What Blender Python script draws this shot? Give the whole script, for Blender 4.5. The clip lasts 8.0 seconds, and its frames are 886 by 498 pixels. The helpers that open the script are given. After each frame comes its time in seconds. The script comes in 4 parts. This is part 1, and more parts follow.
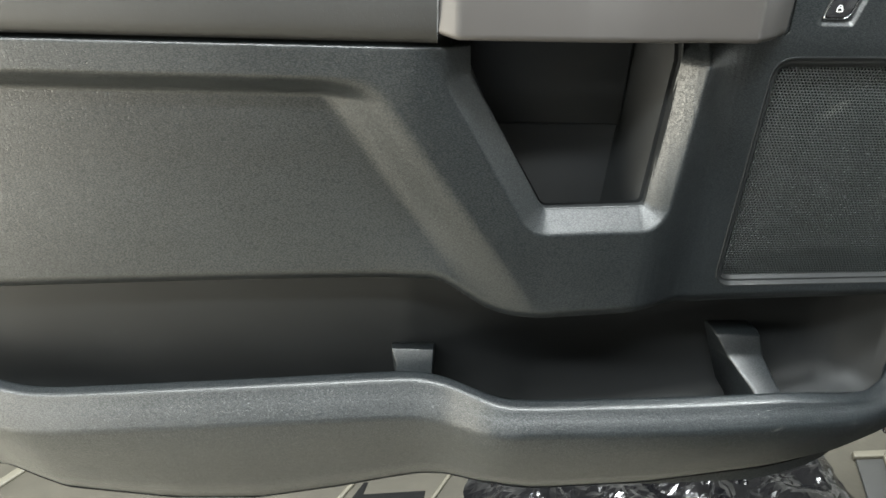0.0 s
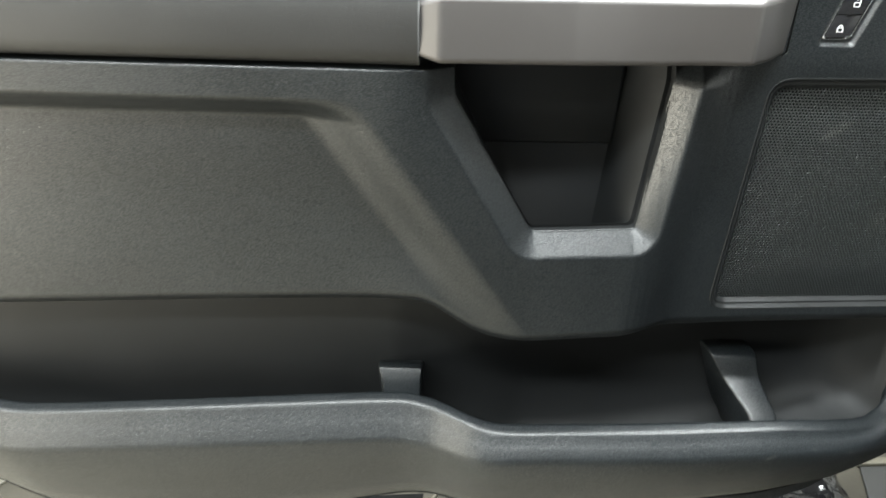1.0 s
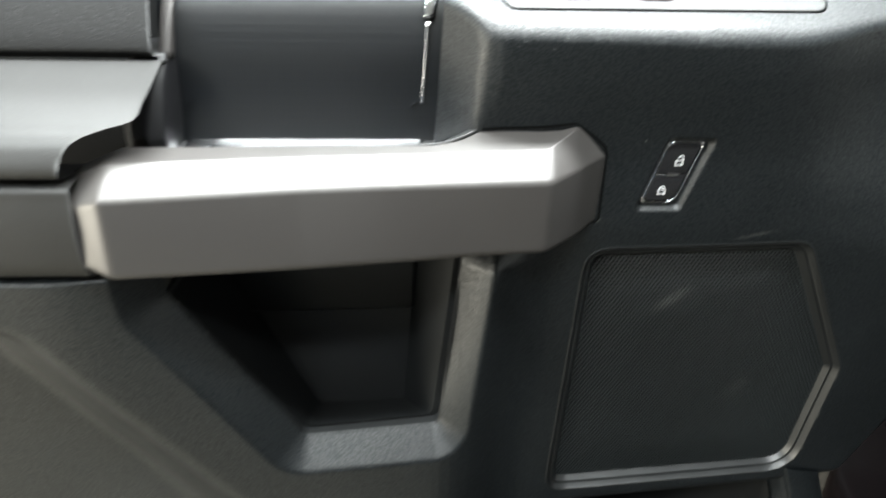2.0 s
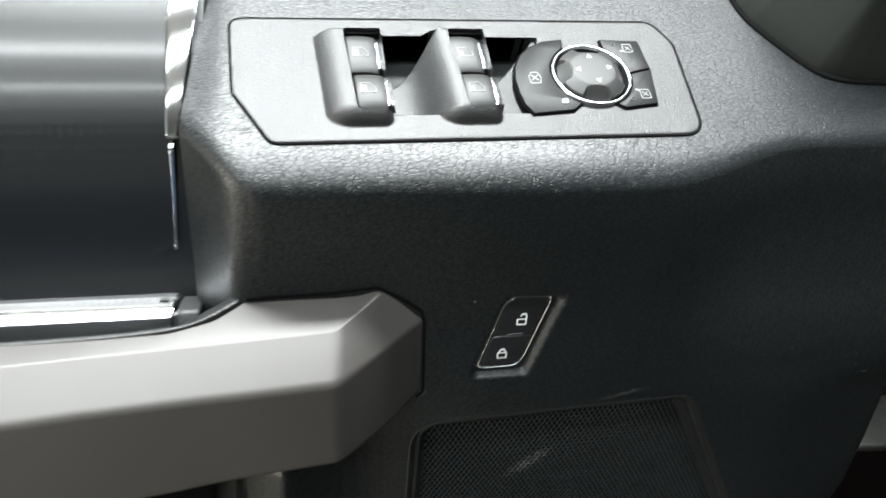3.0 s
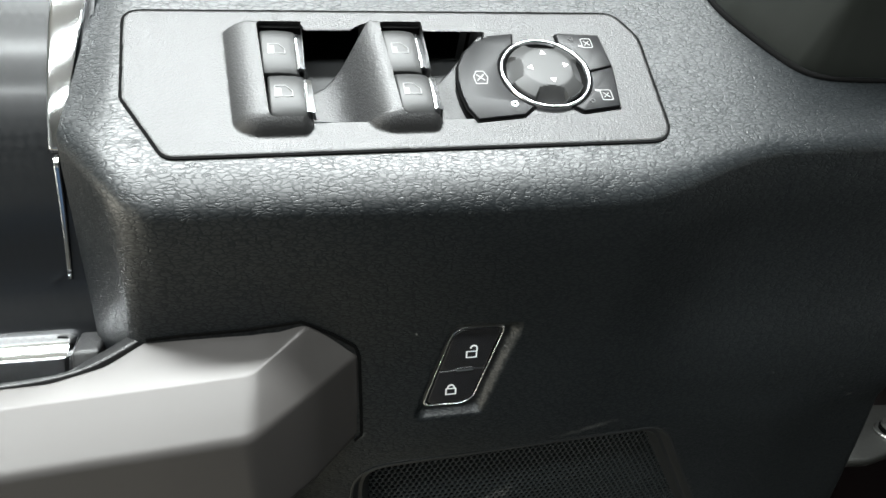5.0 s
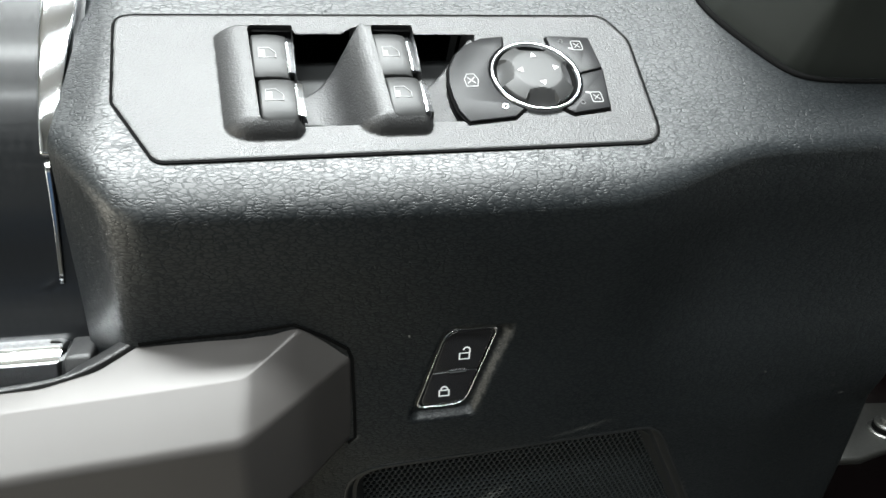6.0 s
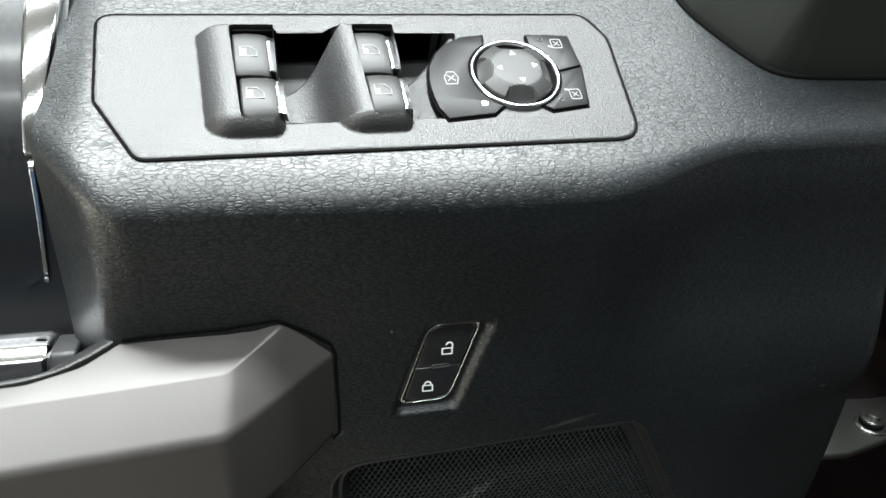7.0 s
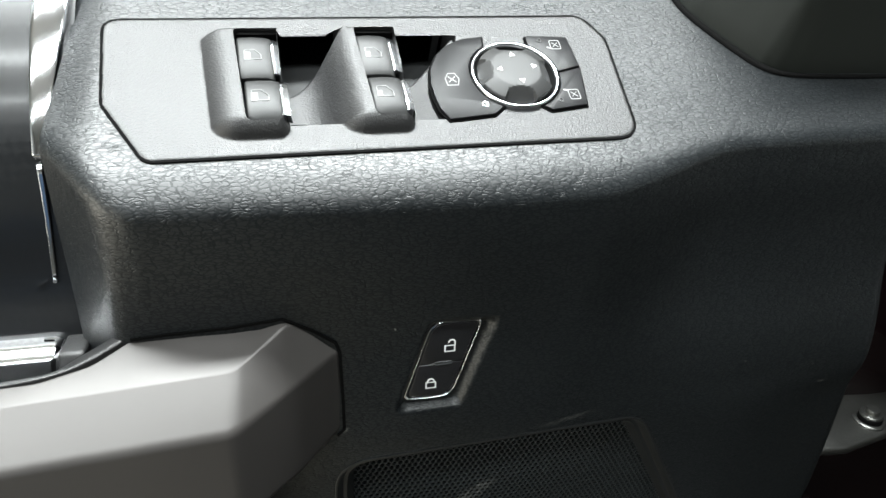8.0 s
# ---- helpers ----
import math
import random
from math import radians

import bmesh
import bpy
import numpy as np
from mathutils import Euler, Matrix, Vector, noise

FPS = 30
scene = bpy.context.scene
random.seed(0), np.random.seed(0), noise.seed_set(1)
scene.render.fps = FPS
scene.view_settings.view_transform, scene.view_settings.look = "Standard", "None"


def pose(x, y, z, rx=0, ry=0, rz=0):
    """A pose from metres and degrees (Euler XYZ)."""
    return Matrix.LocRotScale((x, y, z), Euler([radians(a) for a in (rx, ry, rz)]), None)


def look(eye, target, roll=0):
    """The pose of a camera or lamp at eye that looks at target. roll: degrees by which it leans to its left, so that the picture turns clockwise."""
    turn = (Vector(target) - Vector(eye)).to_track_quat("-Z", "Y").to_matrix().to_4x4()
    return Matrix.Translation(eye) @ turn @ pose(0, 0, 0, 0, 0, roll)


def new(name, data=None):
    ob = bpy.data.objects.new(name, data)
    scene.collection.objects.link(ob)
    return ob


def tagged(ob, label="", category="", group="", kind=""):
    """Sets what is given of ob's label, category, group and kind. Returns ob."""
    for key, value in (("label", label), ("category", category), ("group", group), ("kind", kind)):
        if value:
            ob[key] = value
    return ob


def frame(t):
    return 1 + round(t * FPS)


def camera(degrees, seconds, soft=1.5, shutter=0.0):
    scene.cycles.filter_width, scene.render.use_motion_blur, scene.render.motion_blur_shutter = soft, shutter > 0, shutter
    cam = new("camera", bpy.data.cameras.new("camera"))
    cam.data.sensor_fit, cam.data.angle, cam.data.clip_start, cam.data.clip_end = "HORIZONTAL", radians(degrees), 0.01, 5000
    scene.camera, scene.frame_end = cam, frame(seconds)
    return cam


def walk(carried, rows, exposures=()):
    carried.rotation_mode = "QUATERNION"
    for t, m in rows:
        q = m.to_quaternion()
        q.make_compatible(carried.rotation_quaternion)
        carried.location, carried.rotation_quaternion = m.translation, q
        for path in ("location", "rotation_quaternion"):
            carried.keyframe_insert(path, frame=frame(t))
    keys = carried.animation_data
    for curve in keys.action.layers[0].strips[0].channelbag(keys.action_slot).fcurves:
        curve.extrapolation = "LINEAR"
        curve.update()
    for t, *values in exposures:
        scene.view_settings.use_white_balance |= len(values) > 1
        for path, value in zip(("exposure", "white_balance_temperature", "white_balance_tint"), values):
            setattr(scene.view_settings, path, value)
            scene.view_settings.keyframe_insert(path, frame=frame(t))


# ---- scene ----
cam = camera(69.1, 8.0, shutter=0.4)
PATH = [
    (0, (0.091, -0.019, 1.263), (0.078, 1.81, 0.453), 1.4),
    (0.5, (0.08, -0.016, 1.269), (0.048, 1.81, 0.455), 1.6),
    (1, (0.112, 0.007, 1.285), (0.073, 1.823, 0.448), 1.5),
    (1.2, (0.134, 0.037, 1.293), (0.135, 1.857, 0.463), 1.8),
    (1.5, (0.185, 0.091, 1.322), (0.195, 1.909, 0.487), 0.9),
    (1.8, (0.228, 0.154, 1.362), (0.297, 1.956, 0.497), 1.2),
    (2, (0.26, 0.185, 1.379), (0.354, 1.991, 0.525), 1.0),
    (2.2, (0.289, 0.215, 1.395), (0.393, 2.021, 0.542), 0.8),
    (3.3, (0.355, 0.344, 1.435), (0.687, 2.077, 0.494), 2.6),
    (3.5, (0.358, 0.352, 1.432), (0.69, 2.085, 0.491), 2.5),
    (4, (0.369, 0.357, 1.427), (0.708, 2.089, 0.486), 2.6),
    (4.5, (0.369, 0.357, 1.427), (0.713, 2.09, 0.49), 2.5),
    (5, (0.373, 0.357, 1.426), (0.722, 2.09, 0.491), 2.4),
    (6.5, (0.376, 0.354, 1.427), (0.743, 2.088, 0.499), 2.1),
    (7, (0.38, 0.351, 1.426), (0.752, 2.085, 0.502), 2.0),
    (7.5, (0.381, 0.349, 1.427), (0.755, 2.085, 0.507), 1.8),
    (8, (0.378, 0.347, 1.427), (0.752, 2.083, 0.506), 1.6),
]
walk(cam, [(t, look(eye, target, roll)) for t, eye, target, roll in PATH],
     [(0.0, 0.60), (0.5, 0.44), (1.0, 0.40), (1.5, 0.18), (2.2, -0.60), (3.3, -1.22), (8.0, -1.29)])

# ---- light and exposure ----
world = bpy.data.worlds.new("world")
scene.world = world
world.use_nodes = True
world.node_tree.nodes["Background"].inputs[0].default_value = (0.9, 0.95, 1.0, 1)
world.node_tree.nodes["Background"].inputs[1].default_value = 0.02


def area_lamp(name, eye, target, sx, sy, watts, colour):
    data = bpy.data.lights.new(name, "AREA")
    data.shape, data.size, data.size_y, data.energy, data.color = "RECTANGLE", sx, sy, watts, colour
    ob = new(name, data)
    ob.matrix_world = look(eye, target)
    return ob


# rows of workshop ceiling tubes, the last added to brighten the handle's end
for row_x, row_y, long, watts in ((-1.3, -1.7, 3.6, 270), (-0.4, -0.35, 3.0, 285), (0.30, 0.86, 2.8, 780), (-1.6, 2.2, 3.6, 110), (3.1, 0.2, 2.4, 300)):
    area_lamp("ceiling_tube_light", (row_x, row_y, 3.6), (row_x, row_y, 0), long, 0.3, watts, (0.94, 1.0, 1.0))
# warm fill lamp low on the left, added without any opening there
area_lamp("low_left_fill", (-2.8, -0.15, 0.80), (-0.2, 0.5, 0.9), 2.2, 1.5, 240, (1.0, 0.95, 0.80))

# ---- materials ----


def material(name, colour, rough=0.5, metal=0.0, coat=0.0):
    m = bpy.data.materials.new(name)
    m.use_nodes = True
    b = m.node_tree.nodes["Principled BSDF"]
    b.inputs["Base Color"].default_value = (*colour, 1)
    b.inputs["Roughness"].default_value = rough
    b.inputs["Metallic"].default_value = metal
    b.inputs["Coat Weight"].default_value = coat
    return m, m.node_tree.nodes, m.node_tree.links, b


def node(nodes, kind, **inputs):
    n = nodes.new(kind)
    for key, value in inputs.items():
        n.inputs[key.replace("_", " ")].default_value = value
    return n


def wear(nodes, links, b, colour, amount=0.25, scale=9.0, rough=0.5, spread=0.12):
    """Slight uneven colour and gloss, coarse and fine."""
    co = nodes.new("ShaderNodeTexCoord")
    n1 = node(nodes, "ShaderNodeTexNoise", Scale=scale, Detail=5.0, Roughness=0.6)
    n2 = node(nodes, "ShaderNodeTexNoise", Scale=scale * 30, Detail=3.0, Roughness=0.6)
    links.new(co.outputs["Object"], n1.inputs["Vector"])
    links.new(co.outputs["Object"], n2.inputs["Vector"])
    mix = nodes.new("ShaderNodeMath")
    mix.operation = "MULTIPLY_ADD"
    mix.inputs[1].default_value = 0.35
    links.new(n2.outputs["Fac"], mix.inputs[0])
    links.new(n1.outputs["Fac"], mix.inputs[2])
    ramp = nodes.new("ShaderNodeMapRange")
    ramp.inputs["From Min"].default_value, ramp.inputs["From Max"].default_value = 0.4, 0.95
    links.new(mix.outputs[0], ramp.inputs["Value"])
    col = nodes.new("ShaderNodeMix")
    col.data_type = "RGBA"
    col.inputs["A"].default_value = (*[c * (1 - amount) for c in colour], 1)
    col.inputs["B"].default_value = (*[c * (1 + amount) for c in colour], 1)
    links.new(ramp.outputs[0], col.inputs["Factor"])
    links.new(col.outputs["Result"], b.inputs["Base Color"])
    r = nodes.new("ShaderNodeMapRange")
    r.inputs["To Min"].default_value, r.inputs["To Max"].default_value = rough - spread / 2, rough + spread / 2
    links.new(ramp.outputs[0], r.inputs["Value"])
    links.new(r.outputs[0], b.inputs["Roughness"])
    return co


def smear(nodes, links, co, at, degrees, half_long, half_wide, strength):
    """A dusty scuff at x, z on the door: a soft streak broken up by noise."""
    shift = nodes.new("ShaderNodeVectorMath")
    shift.operation = "SUBTRACT"
    shift.inputs[1].default_value = (at[0], 0, at[1])
    links.new(co.outputs["Object"], shift.inputs[0])
    turn = nodes.new("ShaderNodeMapping")
    turn.vector_type = "TEXTURE"
    turn.inputs["Rotation"].default_value = (0, radians(degrees), 0)
    turn.inputs["Scale"].default_value = (half_long, 1000.0, half_wide)
    links.new(shift.outputs[0], turn.inputs["Vector"])
    far = nodes.new("ShaderNodeVectorMath")
    far.operation = "LENGTH"
    links.new(turn.outputs[0], far.inputs[0])
    fade = nodes.new("ShaderNodeMapRange")
    fade.interpolation_type = "SMOOTHSTEP"
    fade.inputs["From Min"].default_value, fade.inputs["From Max"].default_value = 1.0, 0.1
    fade.inputs["To Max"].default_value = strength
    links.new(far.outputs["Value"], fade.inputs["Value"])
    n = node(nodes, "ShaderNodeTexNoise", Scale=420.0, Detail=3.0)
    links.new(co.outputs["Object"], n.inputs["Vector"])
    cut = nodes.new("ShaderNodeMapRange")
    cut.inputs["From Min"].default_value, cut.inputs["From Max"].default_value = 0.30, 0.70
    links.new(n.outputs["Fac"], cut.inputs["Value"])
    mul = nodes.new("ShaderNodeMath")
    mul.operation = "MULTIPLY"
    links.new(fade.outputs[0], mul.inputs[0])
    links.new(cut.outputs[0], mul.inputs[1])
    return mul.outputs[0]


def dusted(m, marks, colour=(0.30, 0.30, 0.28)):
    """Adds scuffs and lint to a material's colour."""
    nodes, links = m.node_tree.nodes, m.node_tree.links
    b = nodes["Principled BSDF"]
    co = nodes.new("ShaderNodeTexCoord")
    for mark in marks:
        old = b.inputs["Base Color"].links[0].from_socket
        mix = nodes.new("ShaderNodeMix")
        mix.data_type = "RGBA"
        links.new(old, mix.inputs["A"])
        mix.inputs["B"].default_value = (*colour, 1)
        links.new(smear(nodes, links, co, *mark), mix.inputs["Factor"])
        links.new(mix.outputs["Result"], b.inputs["Base Color"])


def grained(name, colour, rough, cell=0.0024, depth=0.00022, amount=0.2, stretch=1.5, crease_gloss=()):
    """Moulded plastic or hide with a pebbled leather grain: uneven pebbles parted by creases."""
    m, nodes, links, b = material(name, colour, rough)
    co = wear(nodes, links, b, colour, amount, 9.0, rough, 0.1)
    warp = node(nodes, "ShaderNodeTexNoise", Scale=0.32 / cell, Detail=3.0, Roughness=0.6)
    links.new(co.outputs["Object"], warp.inputs["Vector"])
    bend = nodes.new("ShaderNodeVectorMath")
    bend.operation = "MULTIPLY_ADD"
    bend.inputs[1].default_value = (cell * 2.2, cell * 2.2, cell * 1.6)
    links.new(warp.outputs["Color"], bend.inputs[0])
    links.new(co.outputs["Object"], bend.inputs[2])
    squash = nodes.new("ShaderNodeMapping")
    squash.inputs["Scale"].default_value = (1 / stretch, 1.1, 1.35)
    links.new(bend.outputs[0], squash.inputs["Vector"])
    cells = nodes.new("ShaderNodeTexVoronoi")
    cells.feature = "DISTANCE_TO_EDGE"
    cells.inputs["Scale"].default_value = 1 / cell
    links.new(squash.outputs[0], cells.inputs["Vector"])
    edge = nodes.new("ShaderNodeMapRange")
    edge.interpolation_type = "SMOOTHERSTEP"
    edge.inputs["From Max"].default_value = 0.22
    links.new(cells.outputs["Distance"], edge.inputs["Value"])
    # creases fade out here and there, so that pebbles run together
    run = node(nodes, "ShaderNodeTexNoise", Scale=0.55 / cell, Detail=2.0)
    links.new(co.outputs["Object"], run.inputs["Vector"])
    depth_here = nodes.new("ShaderNodeMapRange")
    depth_here.inputs["From Min"].default_value, depth_here.inputs["From Max"].default_value = 0.38, 0.68
    depth_here.inputs["To Min"].default_value = 0.06
    links.new(run.outputs["Fac"], depth_here.inputs["Value"])
    groove = nodes.new("ShaderNodeMath")
    groove.operation = "SUBTRACT"
    groove.inputs[1].default_value = 1.0
    links.new(edge.outputs[0], groove.inputs[0])
    pebble = nodes.new("ShaderNodeMath")
    pebble.operation = "MULTIPLY"
    links.new(groove.outputs[0], pebble.inputs[0])
    links.new(depth_here.outputs[0], pebble.inputs[1])
    fine = node(nodes, "ShaderNodeTexNoise", Scale=1500.0, Detail=2.0)
    links.new(co.outputs["Object"], fine.inputs["Vector"])
    add = nodes.new("ShaderNodeMath")
    add.operation = "MULTIPLY_ADD"
    add.inputs[1].default_value = 0.12
    links.new(fine.outputs["Fac"], add.inputs[0])
    links.new(pebble.outputs[0], add.inputs[2])
    bump = nodes.new("ShaderNodeBump")
    bump.inputs["Strength"].default_value = 1.0
    bump.inputs["Distance"].default_value = depth
    links.new(add.outputs[0], bump.inputs["Height"])
    links.new(bump.outputs[0], b.inputs["Normal"])
    if crease_gloss:
        dull = nodes.new("ShaderNodeMapRange")      # weaker reflection puts the creases' shade into the material
        dull.inputs["To Min"].default_value, dull.inputs["To Max"].default_value = crease_gloss
        links.new(edge.outputs[0], dull.inputs["Value"])
        links.new(dull.outputs[0], b.inputs["Specular IOR Level"])
    return m


def spark(name, colour, rough, scale=1500.0, depth=0.00012, amount=0.15, metal=0.0):
    """Fine spark-eroded plastic, or smooth paint where the depth is small."""
    m, nodes, links, b = material(name, colour, rough, metal)
    co = wear(nodes, links, b, colour, amount, 11.0, rough, 0.08)
    fine = node(nodes, "ShaderNodeTexNoise", Scale=scale, Detail=3.0, Roughness=0.7)
    links.new(co.outputs["Object"], fine.inputs["Vector"])
    bump = nodes.new("ShaderNodeBump")
    bump.inputs["Strength"].default_value = 1.0
    bump.inputs["Distance"].default_value = depth
    links.new(fine.outputs["Fac"], bump.inputs["Height"])
    links.new(bump.outputs[0], b.inputs["Normal"])
    return m


TRIM = grained("grained_black_plastic", (0.0041, 0.0055, 0.0064), 0.42, 0.0018, 0.00011, 0.2, 2.0, (0.34, 0.60))
HIDE = grained("soft_grey_armrest", (0.0145, 0.0142, 0.0136), 0.5, 0.0016, 0.00005, 0.12)
HIDE.node_tree.nodes["Principled BSDF"].inputs["Specular IOR Level"].default_value = 0.3
UPPER = grained("grained_upper_trim", (0.009, 0.009, 0.009), 0.55, 0.0022, 0.0001)
UPPER.node_tree.nodes["Principled BSDF"].inputs["Specular IOR Level"].default_value = 0.2
PLATE = spark("spark_textured_plate", (0.012, 0.012, 0.0123), 0.40, 1100, 0.00026)
PLATE.node_tree.nodes["Principled BSDF"].inputs["Specular IOR Level"].default_value = 0.55
SMOOTH = spark("smooth_black_plastic", (0.007, 0.007, 0.0076), 0.36, 1800, 0.00003)
SMOOTH.node_tree.nodes["Principled BSDF"].inputs["Specular IOR Level"].default_value = 0.15
LINER = spark("matt_pocket_plastic", (0.0060, 0.0067, 0.0071), 0.55, 1500, 0.00008)
LINER.node_tree.nodes["Principled BSDF"].inputs["Specular IOR Level"].default_value = 0.3
FRAME = spark("satin_black_frame", (0.0045, 0.0052, 0.0056), 0.38, 1500, 0.00003)
FRAME.node_tree.nodes["Principled BSDF"].inputs["Specular IOR Level"].default_value = 0.65
WELL = spark("dark_pocket_lining", (0.0074, 0.0081, 0.0084), 0.6, 1500, 0.00006)
WELL.node_tree.nodes["Principled BSDF"].inputs["Specular IOR Level"].default_value = 0.2
WELL.node_tree.nodes["Principled BSDF"].inputs["Specular IOR Level"].default_value = 0.22
SATIN = spark("satin_grey_paint", (0.053, 0.049, 0.047), 0.42, 2500, 0.00002, 0.04, 0.35)
CHROME = material("chrome", (0.85, 0.86, 0.88), 0.06, 1.0)[0]
STRIP = material("brushed_chrome", (0.55, 0.56, 0.58), 0.1, 1.0)[0]
# near-black for rubber and for strips standing for the shade in gaps
SEAM, _, _, _b = material("shadow_gap_rubber", (0.003, 0.003, 0.003), 0.9)
_b.inputs["Specular IOR Level"].default_value = 0.05
PAINT = material("dark_maroon_paint", (0.005, 0.0013, 0.002), 0.25, 0.2, 1.0)[0]
SAIL = spark("sail_panel_plastic", (0.010, 0.0115, 0.010), 0.6, 2000, 0.00005)
SAIL.node_tree.nodes["Principled BSDF"].inputs["Specular IOR Level"].default_value = 0.15
ICON = material("white_print", (0.75, 0.75, 0.75), 0.5)[0]
FAINT = material("grey_print", (0.22, 0.22, 0.22), 0.5)[0]
STEEL = spark("zinc_steel", (0.2, 0.2, 0.19), 0.4, 600, 0.00005, 0.2, 1.0)
CONCRETE = spark("workshop_concrete", (0.150, 0.138, 0.112), 0.6, 60, 0.0006, 0.25)
CONCRETE.node_tree.nodes["Principled BSDF"].inputs["Specular IOR Level"].default_value = 0.2
# darker copy of the concrete, for the dimmer floor beyond the door
DIM_FLOOR = spark("dimmed_floor", (0.017, 0.0152, 0.0112), 0.6, 60, 0.0006, 0.25)
DIM_FLOOR.node_tree.nodes["Principled BSDF"].inputs["Specular IOR Level"].default_value = 0.2
REFLECT_BLUE = spark("reflected_blue", (0.13, 0.22, 0.38), 0.5, 40, 0.0004, 0.12)
WALL = spark("workshop_wall", (0.6, 0.6, 0.58), 0.7, 40, 0.0005, 0.1)
FILM = spark("black_plastic_film", (0.002, 0.002, 0.0024), 0.12, 60, 0.0006, 0.2)
FILM.node_tree.nodes["Principled BSDF"].inputs["Specular IOR Level"].default_value = 0.2
ROCKER = spark("soft_touch_grey", (0.017, 0.017, 0.017), 0.48, 2500, 0.00002, 0.05)
ROCKER.node_tree.nodes["Principled BSDF"].inputs["Specular IOR Level"].default_value = 0.43
EDGE = material("satin_chrome", (0.70, 0.71, 0.73), 0.2, 1.0)[0]
GLOSS = material("gloss_black", (0.012, 0.012, 0.013), 0.16)[0]


def weave():
    """Twill of dark fibre tows, over and under, below a clear lacquer."""
    m, nodes, links, b = material("carbon_weave_gloss", (0.006, 0.0066, 0.0075), 0.34, 0.0, 0.2)
    b.inputs["Coat Roughness"].default_value = 0.12
    b.inputs["Specular IOR Level"].default_value = 0.35
    co = nodes.new("ShaderNodeTexCoord")
    turn = nodes.new("ShaderNodeMapping")
    turn.inputs["Rotation"].default_value = (0, radians(45), 0)
    links.new(co.outputs["Object"], turn.inputs["Vector"])
    ck = node(nodes, "ShaderNodeTexChecker", Scale=330.0)
    links.new(turn.outputs[0], ck.inputs["Vector"])
    ck.inputs["Color1"].default_value, ck.inputs["Color2"].default_value = (0.0042, 0.0048, 0.0057, 1), (0.0050, 0.0057, 0.0066, 1)
    links.new(ck.outputs["Color"], b.inputs["Base Color"])
    r = nodes.new("ShaderNodeMapRange")      # tows lie crosswise by turns, so that they shine unlike
    r.inputs["To Min"].default_value, r.inputs["To Max"].default_value = 0.29, 0.36
    links.new(ck.outputs["Fac"], r.inputs["Value"])
    links.new(r.outputs[0], b.inputs["Roughness"])
    return m


CARBON = weave()
MESH = spark("speaker_mesh", (0.0066, 0.0084, 0.0091), 0.34, 1500, 0.00003)
dusted(MESH, [((0.449, 1.147), -38, 0.022, 0.0065, 0.2), ((0.52, 1.06), -50, 0.02, 0.012, 0.05)])
dusted(TRIM, [((0.495, 1.203), -12, 0.022, 0.0022, 0.10), ((0.637, 1.215), 40, 0.0022, 0.0012, 0.35),
              ((0.640, 1.207), 20, 0.0016, 0.001, 0.25), ((0.649, 1.200), 10, 0.0035, 0.001, 0.3), ((0.593, 1.223), 30, 0.0016, 0.001, 0.35), ((0.407, 1.2695), 70, 0.0012, 0.0006, 0.9), ((0.383, 1.215), -40, 0.004, 0.0016, 0.5),
              ((0.425, 0.846), -35, 0.010, 0.0020, 0.12), ((0.512, 0.843), 15, 0.007, 0.0020, 0.14), ((0.470, 0.852), 10, 0.005, 0.0015, 0.10)])

# ---- building helpers ----


def shade(me, smooth=True):
    me.polygons.foreach_set("use_smooth", [smooth] * len(me.polygons))
    return me


def link_mesh(name, verts, faces, mat, parent=None, label="", smooth=True):
    me = bpy.data.meshes.new(name)
    me.from_pydata([tuple(v) for v in verts], [], [tuple(f) for f in faces])
    me.materials.append(mat)
    me.update()
    shade(me, smooth)
    ob = new(name, me)
    if parent:
        ob.parent = parent
    return tagged(ob, label)


def part(name, bm, mat, parent=None, label="", smooth=False):
    me = bpy.data.meshes.new(name)
    bmesh.ops.recalc_face_normals(bm, faces=bm.faces)
    bm.to_mesh(me)
    bm.free()
    me.materials.append(mat)
    shade(me, smooth)
    ob = new(name, me)
    if parent:
        ob.parent = parent
    return tagged(ob, label)


def thing(name, label, category, group="", at=(0, 0, 0)):
    e = new(name)
    e.empty_display_size = 0.02
    e.location = at
    return tagged(e, label, category, group)


def bevelled(ob, width, segments=3, angle=25):
    mod = ob.modifiers.new("bevel", "BEVEL")
    mod.width, mod.segments, mod.limit_method, mod.angle_limit = width, segments, "ANGLE", radians(angle)
    mod.harden_normals = False
    shade(ob.data)
    return ob


def sweep(name, rings, mat, parent=None, label="", closed=True, caps=True, smooth=False):
    """A skin over rings of equally many points."""
    n = len(rings[0])
    verts = [p for r in rings for p in r]
    faces = []
    for i in range(len(rings) - 1):
        for j in range(n if closed else n - 1):
            k = (j + 1) % n
            faces.append((i * n + j, i * n + k, (i + 1) * n + k, (i + 1) * n + j))
    if caps and closed:
        faces.append(tuple(range(n - 1, -1, -1)))
        faces.append(tuple((len(rings) - 1) * n + j for j in range(n)))
    bm = bmesh.new()
    vs = [bm.verts.new(v) for v in verts]
    for f in faces:
        bm.faces.new([vs[i] for i in f])
    return part(name, bm, mat, parent, label, smooth)


